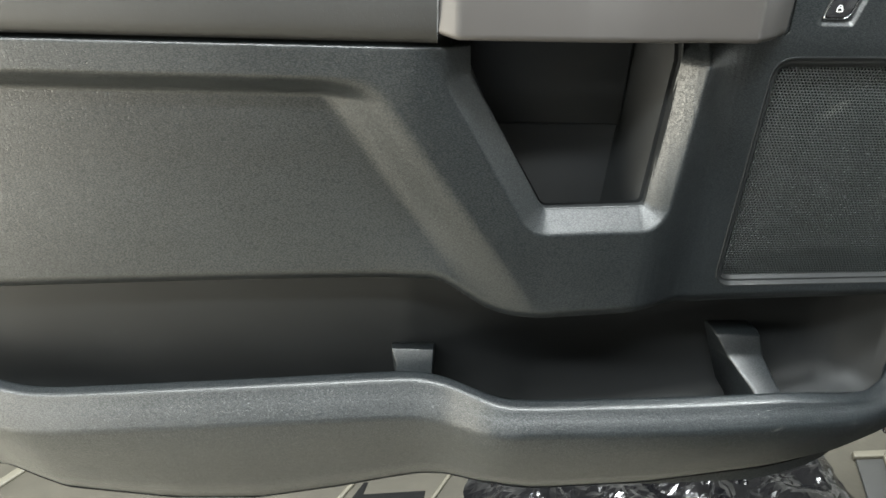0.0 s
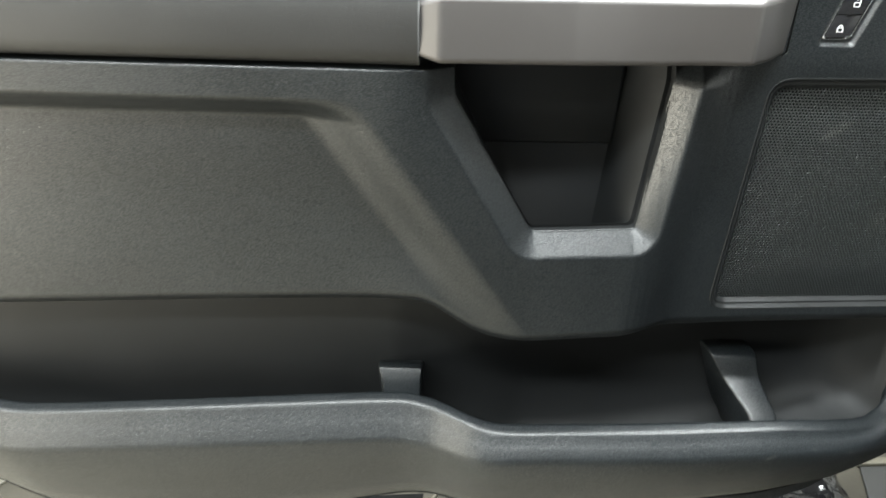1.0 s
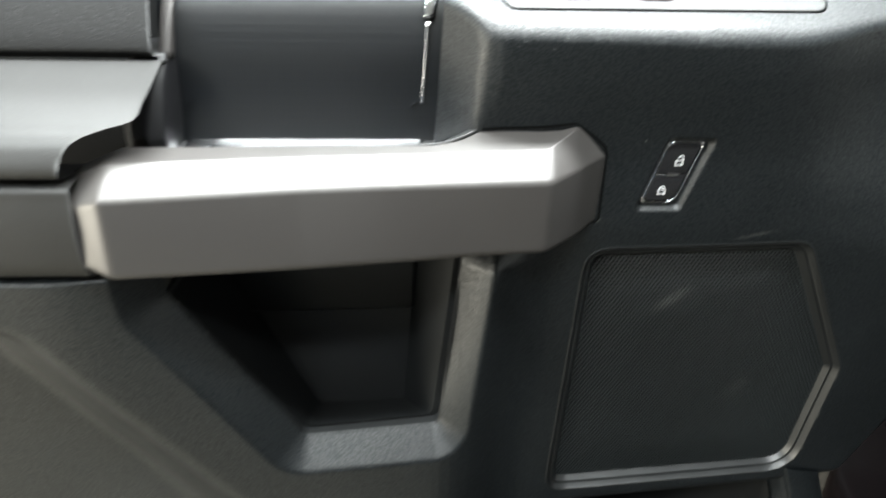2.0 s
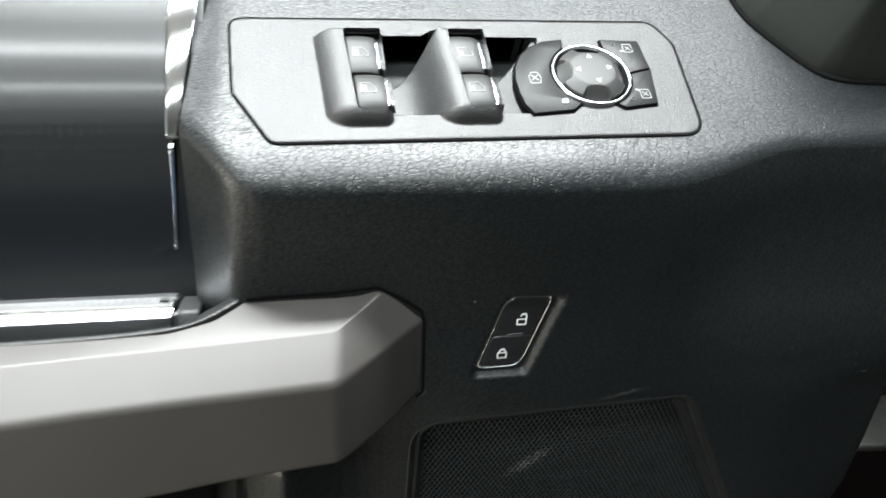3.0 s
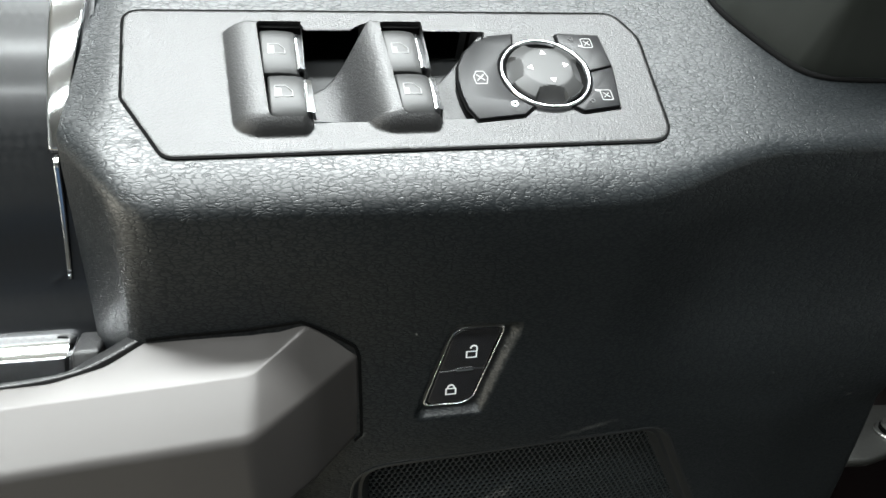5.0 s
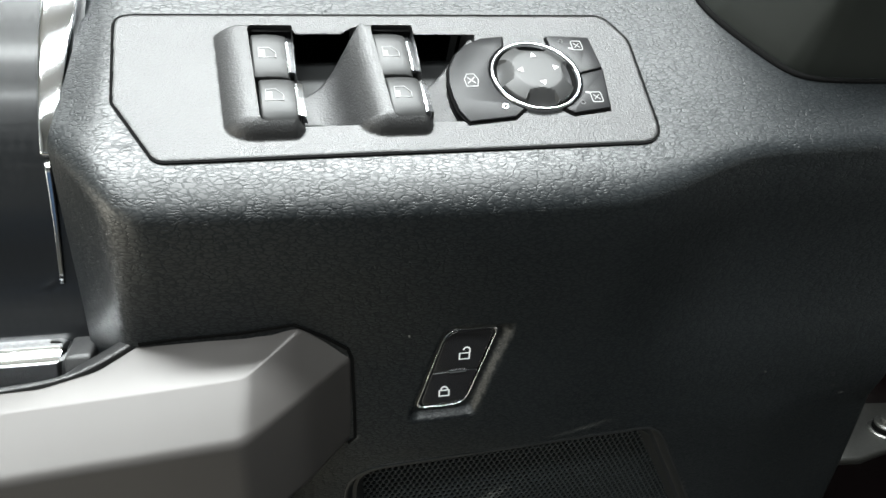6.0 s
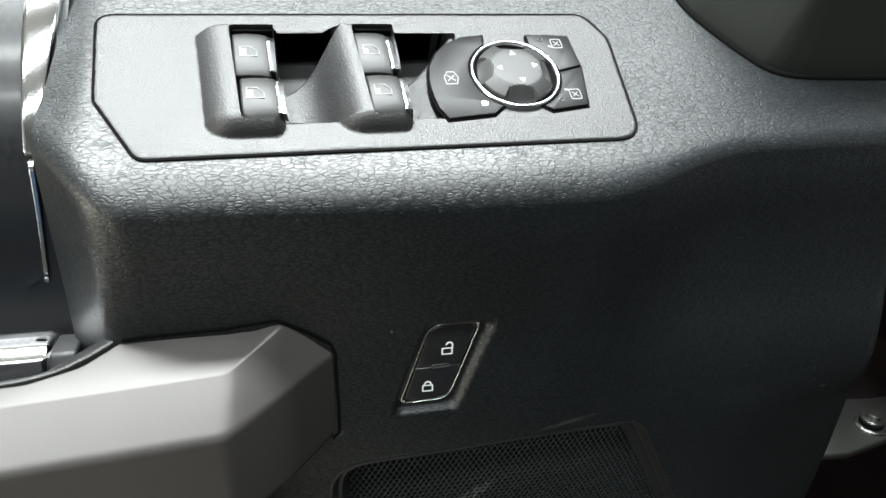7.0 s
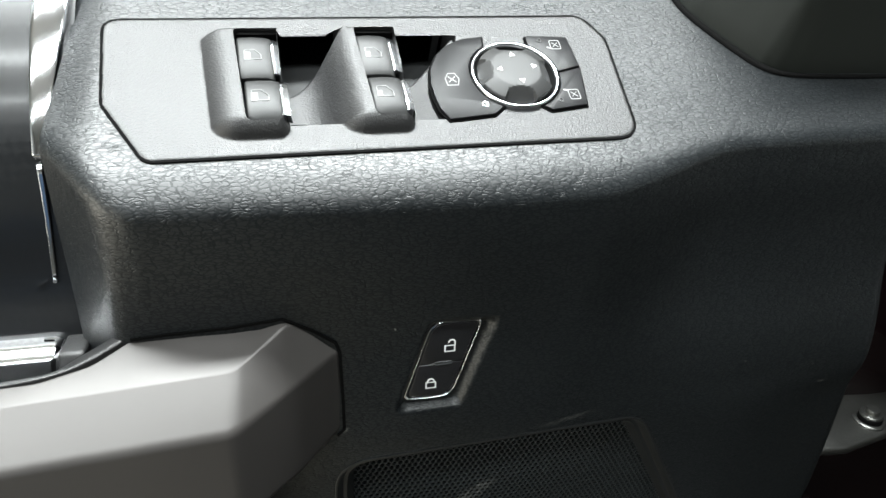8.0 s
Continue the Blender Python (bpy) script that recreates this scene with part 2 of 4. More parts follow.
def rounded(poly, r, seg=5):
    """A polygon with rounded corners; r is one radius or one for each corner."""
    out, n = [], len(poly)
    for i in range(n):
        p0, p, p1 = (Vector(poly[(i + k) % n]) for k in (-1, 0, 1))
        a, b = p0 - p, p1 - p
        rad = r[i] if isinstance(r, (list, tuple)) else r
        ang = a.angle(b)
        t = min(rad / math.tan(ang / 2), a.length * 0.48, b.length * 0.48) if ang < 3.1 else 0
        if t < 1e-6:
            out.append(tuple(p))
            continue
        q0, q1 = p + a.normalized() * t, p + b.normalized() * t
        for k in range(seg + 1):
            s = k / seg
            out.append(tuple(q0 * (1 - s) ** 2 + p * 2 * s * (1 - s) + q1 * s * s))
    return out


def sd_poly(px, pz, poly):
    """Signed distance to a polygon, negative inside."""
    d = np.full(px.shape, 1e9)
    s = np.ones(px.shape)
    n = len(poly)
    for i in range(n):
        ax, az = poly[i]
        bx, bz = poly[i - 1]
        ex, ez = bx - ax, bz - az
        wx, wz = px - ax, pz - az
        t = np.clip((wx * ex + wz * ez) / (ex * ex + ez * ez), 0, 1)
        d = np.minimum(d, (wx - ex * t) ** 2 + (wz - ez * t) ** 2)
        c1, c2, c3 = pz >= az, pz < bz, ex * wz > ez * wx
        flip = (c1 & c2 & c3) | (~c1 & ~c2 & ~c3)
        s = np.where(flip, -s, s)
    return s * np.sqrt(d)


def inset(poly, d):
    n = len(poly)
    out = []
    for i in range(n):
        p0, p, p1 = (Vector(poly[(i + k) % n]) for k in (-1, 0, 1))
        a, b = (p - p0).normalized(), (p1 - p).normalized()
        na, nb = Vector((-a.y, a.x)), Vector((-b.y, b.x))
        m = (na + nb).normalized()
        out.append(tuple(p - m * d / max(m.dot(na), 0.4)))
    return out


def step01(a, b, x):
    t = np.clip((x - a) / (b - a), 0, 1)
    return t * t * (3 - 2 * t)


def smax(a, b, k):
    h = np.clip(0.5 + 0.5 * (a - b) / k, 0, 1)
    return b + (a - b) * h + k * h * (1 - h)


def smooth_interp(x, xs, ys, r=0.018):
    """Broken line with its corners rounded off."""
    return sum(np.interp(x + o * r, xs, ys) * w for o, w in ((-1, .1), (-.6, .2), (-.2, .2), (.2, .2), (.6, .2), (1, .1)))


# ---- the door trim: one moulded skin ----
BUCKET = rounded([(0.104, 1.24), (0.107, 1.178), (0.180, 1.053), (0.2785, 1.056), (0.293, 1.19), (0.293, 1.24)], [0.002, 0.01, 0.01, 0.006, 0.01, 0.002])
SPK = rounded([(0.3695, 0.961), (0.3785, 1.1935), (0.5370, 1.197), (0.5985, 1.081), (0.5930, 0.966)], [0.020, 0.020, 0.018, 0.020, 0.030], 7)
LOCK = [(0.4237, 1.2690), (0.4472, 1.2686), (0.4333, 1.2270), (0.4103, 1.2268)]
# the switch bank's own axes: u along the door, v up the slope, n off it
PLATE_AT = Vector((0.32, 0.583, 1.348))
PLATE_U = Vector((0.19, 0.008, 0)).normalized()
PLATE_V = Vector((-0.0359, 0.8521, 0.5221))
PLATE_N = PLATE_U.cross(PLATE_V).normalized()
PLATE_M = Matrix((PLATE_U, PLATE_V, PLATE_N)).transposed().to_4x4()
PLATE_M.translation = PLATE_AT
PLATE_UV = rounded([(-19.8, 72.2), (-17.3, 25.5), (-1.5, -3.1), (193.5, -3.8), (198.0, 56.0), (190.0, 72.0)], [7, 6, 7, 11, 16, 9], 7)
PLATE_XZ = [(lambda q: (q.x, q.z))(PLATE_M @ Vector((u / 1000, v / 1000, 0))) for u, v in PLATE_UV]
LOWER_X = [-0.7, -0.365, -0.131, 0.085, 0.112, 0.131, 0.156, 0.25, 0.30, 0.354, 0.56, 0.72]
LOWER_Z = [0.922, 0.944, 0.959, 0.970, 0.953, 0.938, 0.930, 0.936, 0.939, 0.935, 0.941, 0.945]


def lower_edge(x):
    return smooth_interp(x, LOWER_X, LOWER_Z, 0.012)


def skin(x, z):
    """Depth of the trim's face behind the plane of the seats, in metres."""
    top = smooth_interp(x, [-0.7, 0.06, 0.11, 0.302, 0.345, 0.60, 0.75], [0.512, 0.514, 0.526, 0.543, 0.576, 0.58, 0.60])
    low = smooth_interp(x, [-0.7, 0.10, 0.18, 0.29, 0.335, 0.385, 0.60, 0.75], [0.528, 0.530, 0.541, 0.549, 0.580, 0.586, 0.598, 0.62])
    y = top + (low - top) * np.clip((1.2 - z) / 0.2, -0.4, 1.4)
    bank = 0.575 + 0.010 * step01(0.40, 0.70, x) - 0.009 * step01(1.25, 1.33, z)
    w = step01(1.185, 1.215, z) * step01(0.27, 0.31, x)
    y = y * (1 - w) + bank * w
    y = y + 0.014 * step01(0.49, 0.57, x) * step01(1.215, 1.31, z)
    # shallow panel field
    fade = 1 - 0.4 * step01(0.09, 0.0, z - lower_edge(x)) * step01(0.0, 0.14, x)
    side = 0.824 * (0.018 + (1.176 - z) * 0.687 - x)
    y = y + 0.027 * fade * step01(-0.002, 0.021, 1.176 - z) * step01(-0.010, 0.046, side)
    # bevel round the bucket
    d = sd_poly(x, z, BUCKET)
    y = y + (0.019 + 0.008 * step01(0.24, 0.28, x) * step01(1.05, 1.16, z)) * np.clip(smax(0 * d, 1 - d / 0.021, 0.10), 0, 1.1)
    # nose and sloping top of the switch bank
    plane = 0.5838 + 1.635 * (z - 1.348) + 0.042 * (x - 0.32)
    y = smax(y, plane, 0.0135 - 0.0065 * step01(0.47, 0.55, x))
    d = sd_poly(x, z, PLATE_XZ)
    w = step01(0.006, 0.0005, d)
    y = y * (1 - w) + plane * w + 0.05 * step01(-0.002, -0.006, d)
    # corner beside the chrome strip
    y = y + 0.75 * smax(0 * x, 0.2975 - x, 0.006) * step01(1.335, 1.362, z)
    # dished seat of the lock switch
    d = sd_poly(x - 0.0016, z + 0.0016, LOCK)
    y = y + 0.0036 * step01(0.0050, 0.0004, d)
    # sunk seat of the speaker grille
    y = y + 0.0105 * step01(0.0, -0.002, sd_poly(x, z, SPK))
    # side of the release recess
    y = np.where(z > 1.2, smax(y, 0.576 + (0.2965 - x) * 1.25 + 0 * z, 0.014) * step01(1.2, 1.24, z) + y * (1 - step01(1.2, 1.24, z)), y)
    # rolled lower edge
    e = z - lower_edge(x)
    y = y + 0.015 * np.clip(1 - e / 0.018, 0, 1) ** 2
    # rolled hem under the armrest
    y = y + np.where(x < 0.09, 0.012 * np.clip((z - 1.2005) / 0.008, 0, 2) ** 2, 0)
    # rolled front edge of the door
    e = front_edge(z) - x
    return y + 0.02 * np.clip(1 - e / 0.02, 0, 1) ** 2


def front_edge(z):
    return smooth_interp(z, [0.9, 0.95, 1.07, 1.11, 1.16, 1.2, 1.46], [0.642, 0.655, 0.708, 0.704, 0.697, 0.690, 0.672], 0.02)


def build_skin(parent):
    h = 0.002
    xs = np.arange(-0.62, 0.73, h)
    zs = np.arange(0.92, 1.452, h)
    X, Z = np.meshgrid(xs, zs, indexing="ij")
    right = [(0.297, 1.6), (0.2875, 1.42), (0.2795, 1.345), (0.2765, 1.29), (0.2735, 1.25), (0.270, 1.2085), (-0.9, 1.2085), (-0.9, 0.5), (0.95, 0.5), (0.95, 1.6)]
    fields = (lambda x, z: sd_poly(x, z, BUCKET), lambda x, z: z * 0 + (lower_edge(x) - z), lambda x, z: x - front_edge(z),
              lambda x, z: sd_poly(x, z, right))
    e = 1e-4
    for f in fields:
        d = f(X, Z)
        gx, gz = (f(X + e, Z) - d) / e, (f(X, Z + e) - d) / e
        g = np.maximum(np.hypot(gx, gz), 0.3)
        near = np.abs(d) < 0.62 * h
        X = np.where(near, X - d * gx / g ** 2, X)
        Z = np.where(near, Z - d * gz / g ** 2, Z)
    cx = (X[:-1, :-1] + X[1:, 1:] + X[1:, :-1] + X[:-1, 1:]) / 4
    cz = (Z[:-1, :-1] + Z[1:, 1:] + Z[1:, :-1] + Z[:-1, 1:]) / 4
    keep = (fields[0](cx, cz) > 0) & (fields[1](cx, cz) < 0) & (fields[2](cx, cz) < 0) & (fields[3](cx, cz) < 0)
    Y = skin(X, Z)
    ids = np.arange(X.size).reshape(X.shape)
    quads = np.stack([ids[:-1, :-1], ids[1:, :-1], ids[1:, 1:], ids[:-1, 1:]], -1)[keep]
    used, inv = np.unique(quads, return_inverse=True)
    pts = np.stack([X, Y, Z], -1).reshape(-1, 3)[used]
    ob = link_mesh("trim_skin", pts, inv.reshape(-1, 4), TRIM, parent)
    e = 4e-4
    nx = (skin(pts[:, 0] + e, pts[:, 2]) - skin(pts[:, 0] - e, pts[:, 2])) / (2 * e)
    nz = (skin(pts[:, 0], pts[:, 2] + e) - skin(pts[:, 0], pts[:, 2] - e)) / (2 * e)
    normals = np.stack([nx, -np.ones(len(pts)), nz], -1)
    ob.data.normals_split_custom_set_from_vertices((normals / np.linalg.norm(normals, axis=1)[:, None]).tolist())
    return ob


door = thing("door_trim", "black grained plastic inner trim of an open pickup door", "door panel", at=(0, 0.6, 0.7))
DOOR_INV = Matrix.Translation((0, -0.6, -0.7))


def under_door(ob):
    ob.parent = door
    ob.matrix_parent_inverse = DOOR_INV
    return ob


under_door(build_skin(None))


def ribbon(name, xs, profile, mat, label=""):
    """A long pad along the door; profile(x index fraction) gives y, z points and each row's own end."""
    rings = []
    for x in xs:
        rings.append([(min(x, e), y, z) for y, z, e in profile])
    return under_door(sweep(name, rings, mat, None, label, closed=False, smooth=True))


def curve_points(pts, n=6):
    """A smooth run through a few y, z, end points."""
    out = []
    P = [Vector(p) for p in pts]
    for i in range(len(P) - 1):
        a, b, c, d = P[max(i - 1, 0)], P[i], P[i + 1], P[min(i + 2, len(P) - 1)]
        for k in range(n):
            t = k / n
            out.append(tuple(0.5 * (2 * b + (c - a) * t + (2 * a - 5 * b + 4 * c - d) * t * t + (3 * b - a - 3 * c + d) * t ** 3)))
    return out + [tuple(P[-1])]


PAD_X = [-0.62 + 0.02 * i for i in range(34)] + [0.07 + 0.004 * i for i in range(13)]
ribbon("armrest_side", PAD_X, curve_points([(0.55, 1.2045, 0.079), (0.522, 1.2045, 0.079), (0.5115, 1.212, 0.079), (0.509, 1.232, 0.079), (0.511, 1.252, 0.079), (0.516, 1.2605, 0.079), (0.545, 1.262, 0.079)]), HIDE, "grey padded side of the armrest")
ribbon("armrest_pad", PAD_X, curve_points([(0.545, 1.2635, 0.0745), (0.519, 1.2635, 0.0745), (0.512, 1.268, 0.0755), (0.516, 1.279, 0.0795), (0.5215, 1.2845, 0.086), (0.527, 1.288, 0.097), (0.533, 1.2915, 0.1105), (0.545, 1.2975, 0.112), (0.56, 1.3035, 0.112), (0.588, 1.3125, 0.110), (0.598, 1.312, 0.108), (0.61, 1.305, 0.108)]), HIDE, "light grey soft armrest pad")
ribbon("upper_trim", PAD_X, curve_points([(0.61, 1.312, 0.104), (0.594, 1.3165, 0.104), (0.592, 1.323, 0.104), (0.602, 1.35, 0.104), (0.625, 1.40, 0.105), (0.66, 1.46, 0.106)]), UPPER, "grey grained upper door trim")

# backing, so that no gap shows light
bm = bmesh.new()
bmesh.ops.create_cube(bm, size=1, matrix=Matrix.Translation((0.03, 0.79, 1.15)) @ Matrix.Diagonal((1.30, 0.05, 0.62, 1)))
under_door(bevelled(part("door_shell", bm, LINER, None, "black backing of the door trim"), 0.02))

# ---- bucket behind the handle ----
def bucket():
    rings = []
    lip = max((inset(BUCKET, 0.0011), inset(BUCKET, -0.0011)), key=lambda q: max(p[0] for p in q))
    for step in range(5):
        row = []
        for (x, z), (xo, zo) in zip(BUCKET, lip):
            y = float(skin(np.array(x), np.array(z))) + 0.0008
            right = step01(0.24, 0.28, x)
            if step == 0:
                x, z, y = xo, zo, float(skin(np.array(xo), np.array(zo))) - 0.0003
            elif step == 2:
                y += 0.007
            elif step == 3:
                x, y, z = x - 0.0045 * right, y + 0.005, z + (0.003 if z < 1.1 else 0)
            elif step == 4:
                x, y, z = x + right * (0.2495 + (z - 1.032) * 0.093 - x), 0.632, z - (0.03 if z < 1.1 else 0)
            row.append((float(x), y, z))
        rings.append(row)
    n = len(BUCKET)
    verts = [p for r in rings for p in r]
    faces = [(i * n + j, i * n + (j + 1) % n, (i + 1) * n + (j + 1) % n, (i + 1) * n + j) for i in range(4) for j in range(n)]
    faces.append(tuple(4 * n + j for j in range(n)))
    under_door(bevelled(link_mesh("storage_bin", verts, faces, LINER, None, "deep open bin of matt black plastic", False), 0.0008, 2, 30))
    rail = [(0.098, 1.117), (0.2605, 1.119), (0.2645, 1.20), (0.2645, 1.235), (0.098, 1.235)]
    under_door(bevelled(sweep("bin_shelf", [[(x, 0.624, z) for x, z in rail], [(x, 0.64, z) for x, z in rail]], LINER, None), 0.003))


bucket()

# ---- map pocket along the door's foot ----
LIP = [(-0.62, 0.58, 0.83, 0), (-0.44, 0.572, 0.835, 0), (-0.40, 0.565, 0.8275, 0), (-0.355, 0.56, 0.8225, 0), (-0.146, 0.56, 0.841, 0), (0.03, 0.56, 0.858, 0), (0.066, 0.558, 0.861, 0), (0.095, 0.55, 0.860, 0),
       (0.14, 0.524, 0.857, 0), (0.165, 0.518, 0.8555, 0), (0.33, 0.520, 0.864, 0), (0.44, 0.524, 0.871, 0), (0.50, 0.536, 0.864, 0.1), (0.545, 0.556, 0.853, 0.3), (0.572, 0.574, 0.856, 0.55), (0.589, 0.59, 0.875, 0.8), (0.594, 0.602, 0.905, 1), (0.588, 0.61, 0.935, 1), (0.575, 0.612, 0.97, 1)]
BOTTOM_X = [-0.62, -0.43, -0.366, -0.233, -0.131, -0.03, 0.09, 0.15, 0.196, 0.317, 0.405, 0.50, 0.55]
BOTTOM_Z = [0.708, 0.688, 0.667, 0.655, 0.659, 0.681, 0.714, 0.730, 0.727, 0.739, 0.755, 0.768, 0.785]


def dense(points, n):
    out = []
    P = [np.array(p, float) for p in points]
    for i in range(len(P) - 1):
        for k in range(n):
            out.append(P[i] + (P[i + 1] - P[i]) * k / n)
    out.append(P[-1])
    Q = np.array(out)
    for _ in range(6):
        Q[1:-1] = 0.25 * Q[:-2] + 0.5 * Q[1:-1] + 0.25 * Q[2:]
    return Q


def pocket():
    rings = []
    for x, y, z, w in dense(LIP, 8):
        down = Vector((math.sin(w * 1.35), 0, -math.cos(w * 1.35)))
        out = Vector((0.35 * w, -1, 0)).normalized()
        lip = Vector((x, y, z))
        tall = (z - float(np.interp(x, BOTTOM_X, BOTTOM_Z))) * (1 - w) + 0.055 * w
        k = tall / 0.12
        slim = float(step01(0.06, 0.20, x))
        band = (0.036 - 0.013 * slim) * min(k, 1)
        jut = 0.005 * slim
        prof = [(0.16, -0.02), (0.03, -0.009), (0.003, -0.0065), (0, -0.004), (0.0004, -0.001), (0.001, 0.004), (0.0018, 0.0083), (0.0032, 0.0098), (0.006, 0.011), (band * 0.5, 0.0185 - 0.4 * jut), (band - 0.003, 0.0272 - jut), (band, 0.0285 - jut), (band + 0.006, 0.0288 - jut),
                (band + 0.3 * (tall - band), 0.020 - 0.5 * jut), (band + 0.7 * (tall - band), 0.004), (tall - 0.006, -0.012), (tall, -0.019), (tall + 0.001, -0.05), (tall - 0.004, -0.13)]
        turn = float(step01(0.0, 0.7, w))
        flat = (0.0110, 0.0128, 0.0138, 0.0140, 0.0140, 0.0132, 0.0105, 0.0020, -0.008, -0.03, -0.05)
        prof[8:] = [(a, b + turn * (c - b)) for (a, b), c in zip(prof[8:], flat)]
        prof[0] = ((1 - turn) * min(0.13, tall + 0.02) + turn * 0.004, -0.02 + 0.009 * turn)
        rings.append([tuple(lip + down * a + out * b) for a, b in prof])
    under_door(sweep("pocket_wall", rings, TRIM, None, "grained black outer wall of the map pocket", closed=False, smooth=True))
    # back and floor of the pocket
    xs = np.concatenate([np.arange(-0.62, 0.535, 0.01), np.arange(0.54, 0.6105, 0.005)])
    rings = []
    for x in xs:
        zt = float(lower_edge(np.array(x))) + 0.03
        yt = float(np.interp(x, [-0.6, 0.05, 0.2, 0.49, 0.53, 0.57, 0.59, 0.60, 0.61], [0.592, 0.594, 0.600, 0.620, 0.624, 0.628, 0.625, 0.618, 0.606]))
        yb = float(np.interp(x, [-0.6, 0.05, 0.2, 0.48, 0.51, 0.54, 0.565, 0.585, 0.60, 0.61], [0.622, 0.625, 0.66, 0.678, 0.678, 0.674, 0.662, 0.642, 0.618, 0.604]))
        zf = float(np.interp(x, BOTTOM_X, BOTTOM_Z)) + 0.006 + 0.02 * float(step01(0.47, 0.60, x))
        yf = float(np.interp(x, [p[0] for p in LIP[:15]], [p[1] for p in LIP[:15]])) + 0.012
        rings.append([(x, yt, zt), (x, yt + 0.004, zt - 0.03), (x, yb, zf + 0.13), (x, yb, zf + 0.02), (x, yb - 0.02, zf), (x, min(yf, yb - 0.036), zf - 0.002)])
    under_door(sweep("pocket_back", rings, WELL, None, "smooth black inside of the map pocket", closed=False, smooth=True))

    def fin(rows, foot):
        """A moulded divider: left, right, depth and height down its front."""
        rings = []
        for side in (0, 1):
            ring = [(r[side], r[2], r[3]) for r in rows]
            rings.append(ring + [(rows[-1][side], 0.70, foot), (rows[0][side], 0.70, foot)])
        under_door(bevelled(sweep("pocket_rib", rings, TRIM, None, "black divider rib inside the pocket"), 0.003))

    fin([(0.409, 0.464, 0.69, 0.868), (0.409, 0.464, 0.652, 0.8735), (0.411, 0.464, 0.640, 0.870), (0.424, 0.467, 0.629, 0.849), (0.4345, 0.471, 0.610, 0.8375), (0.4445, 0.475, 0.590, 0.8275), (0.452, 0.479, 0.56, 0.79)], 0.75)
    fin([(0.030, 0.079, 0.64, 0.85), (0.030, 0.079, 0.610, 0.8645), (0.031, 0.079, 0.600, 0.864), (0.037, 0.078, 0.592, 0.85), (0.040, 0.077, 0.585, 0.80), (0.042, 0.076, 0.58, 0.76)], 0.74)


pocket()

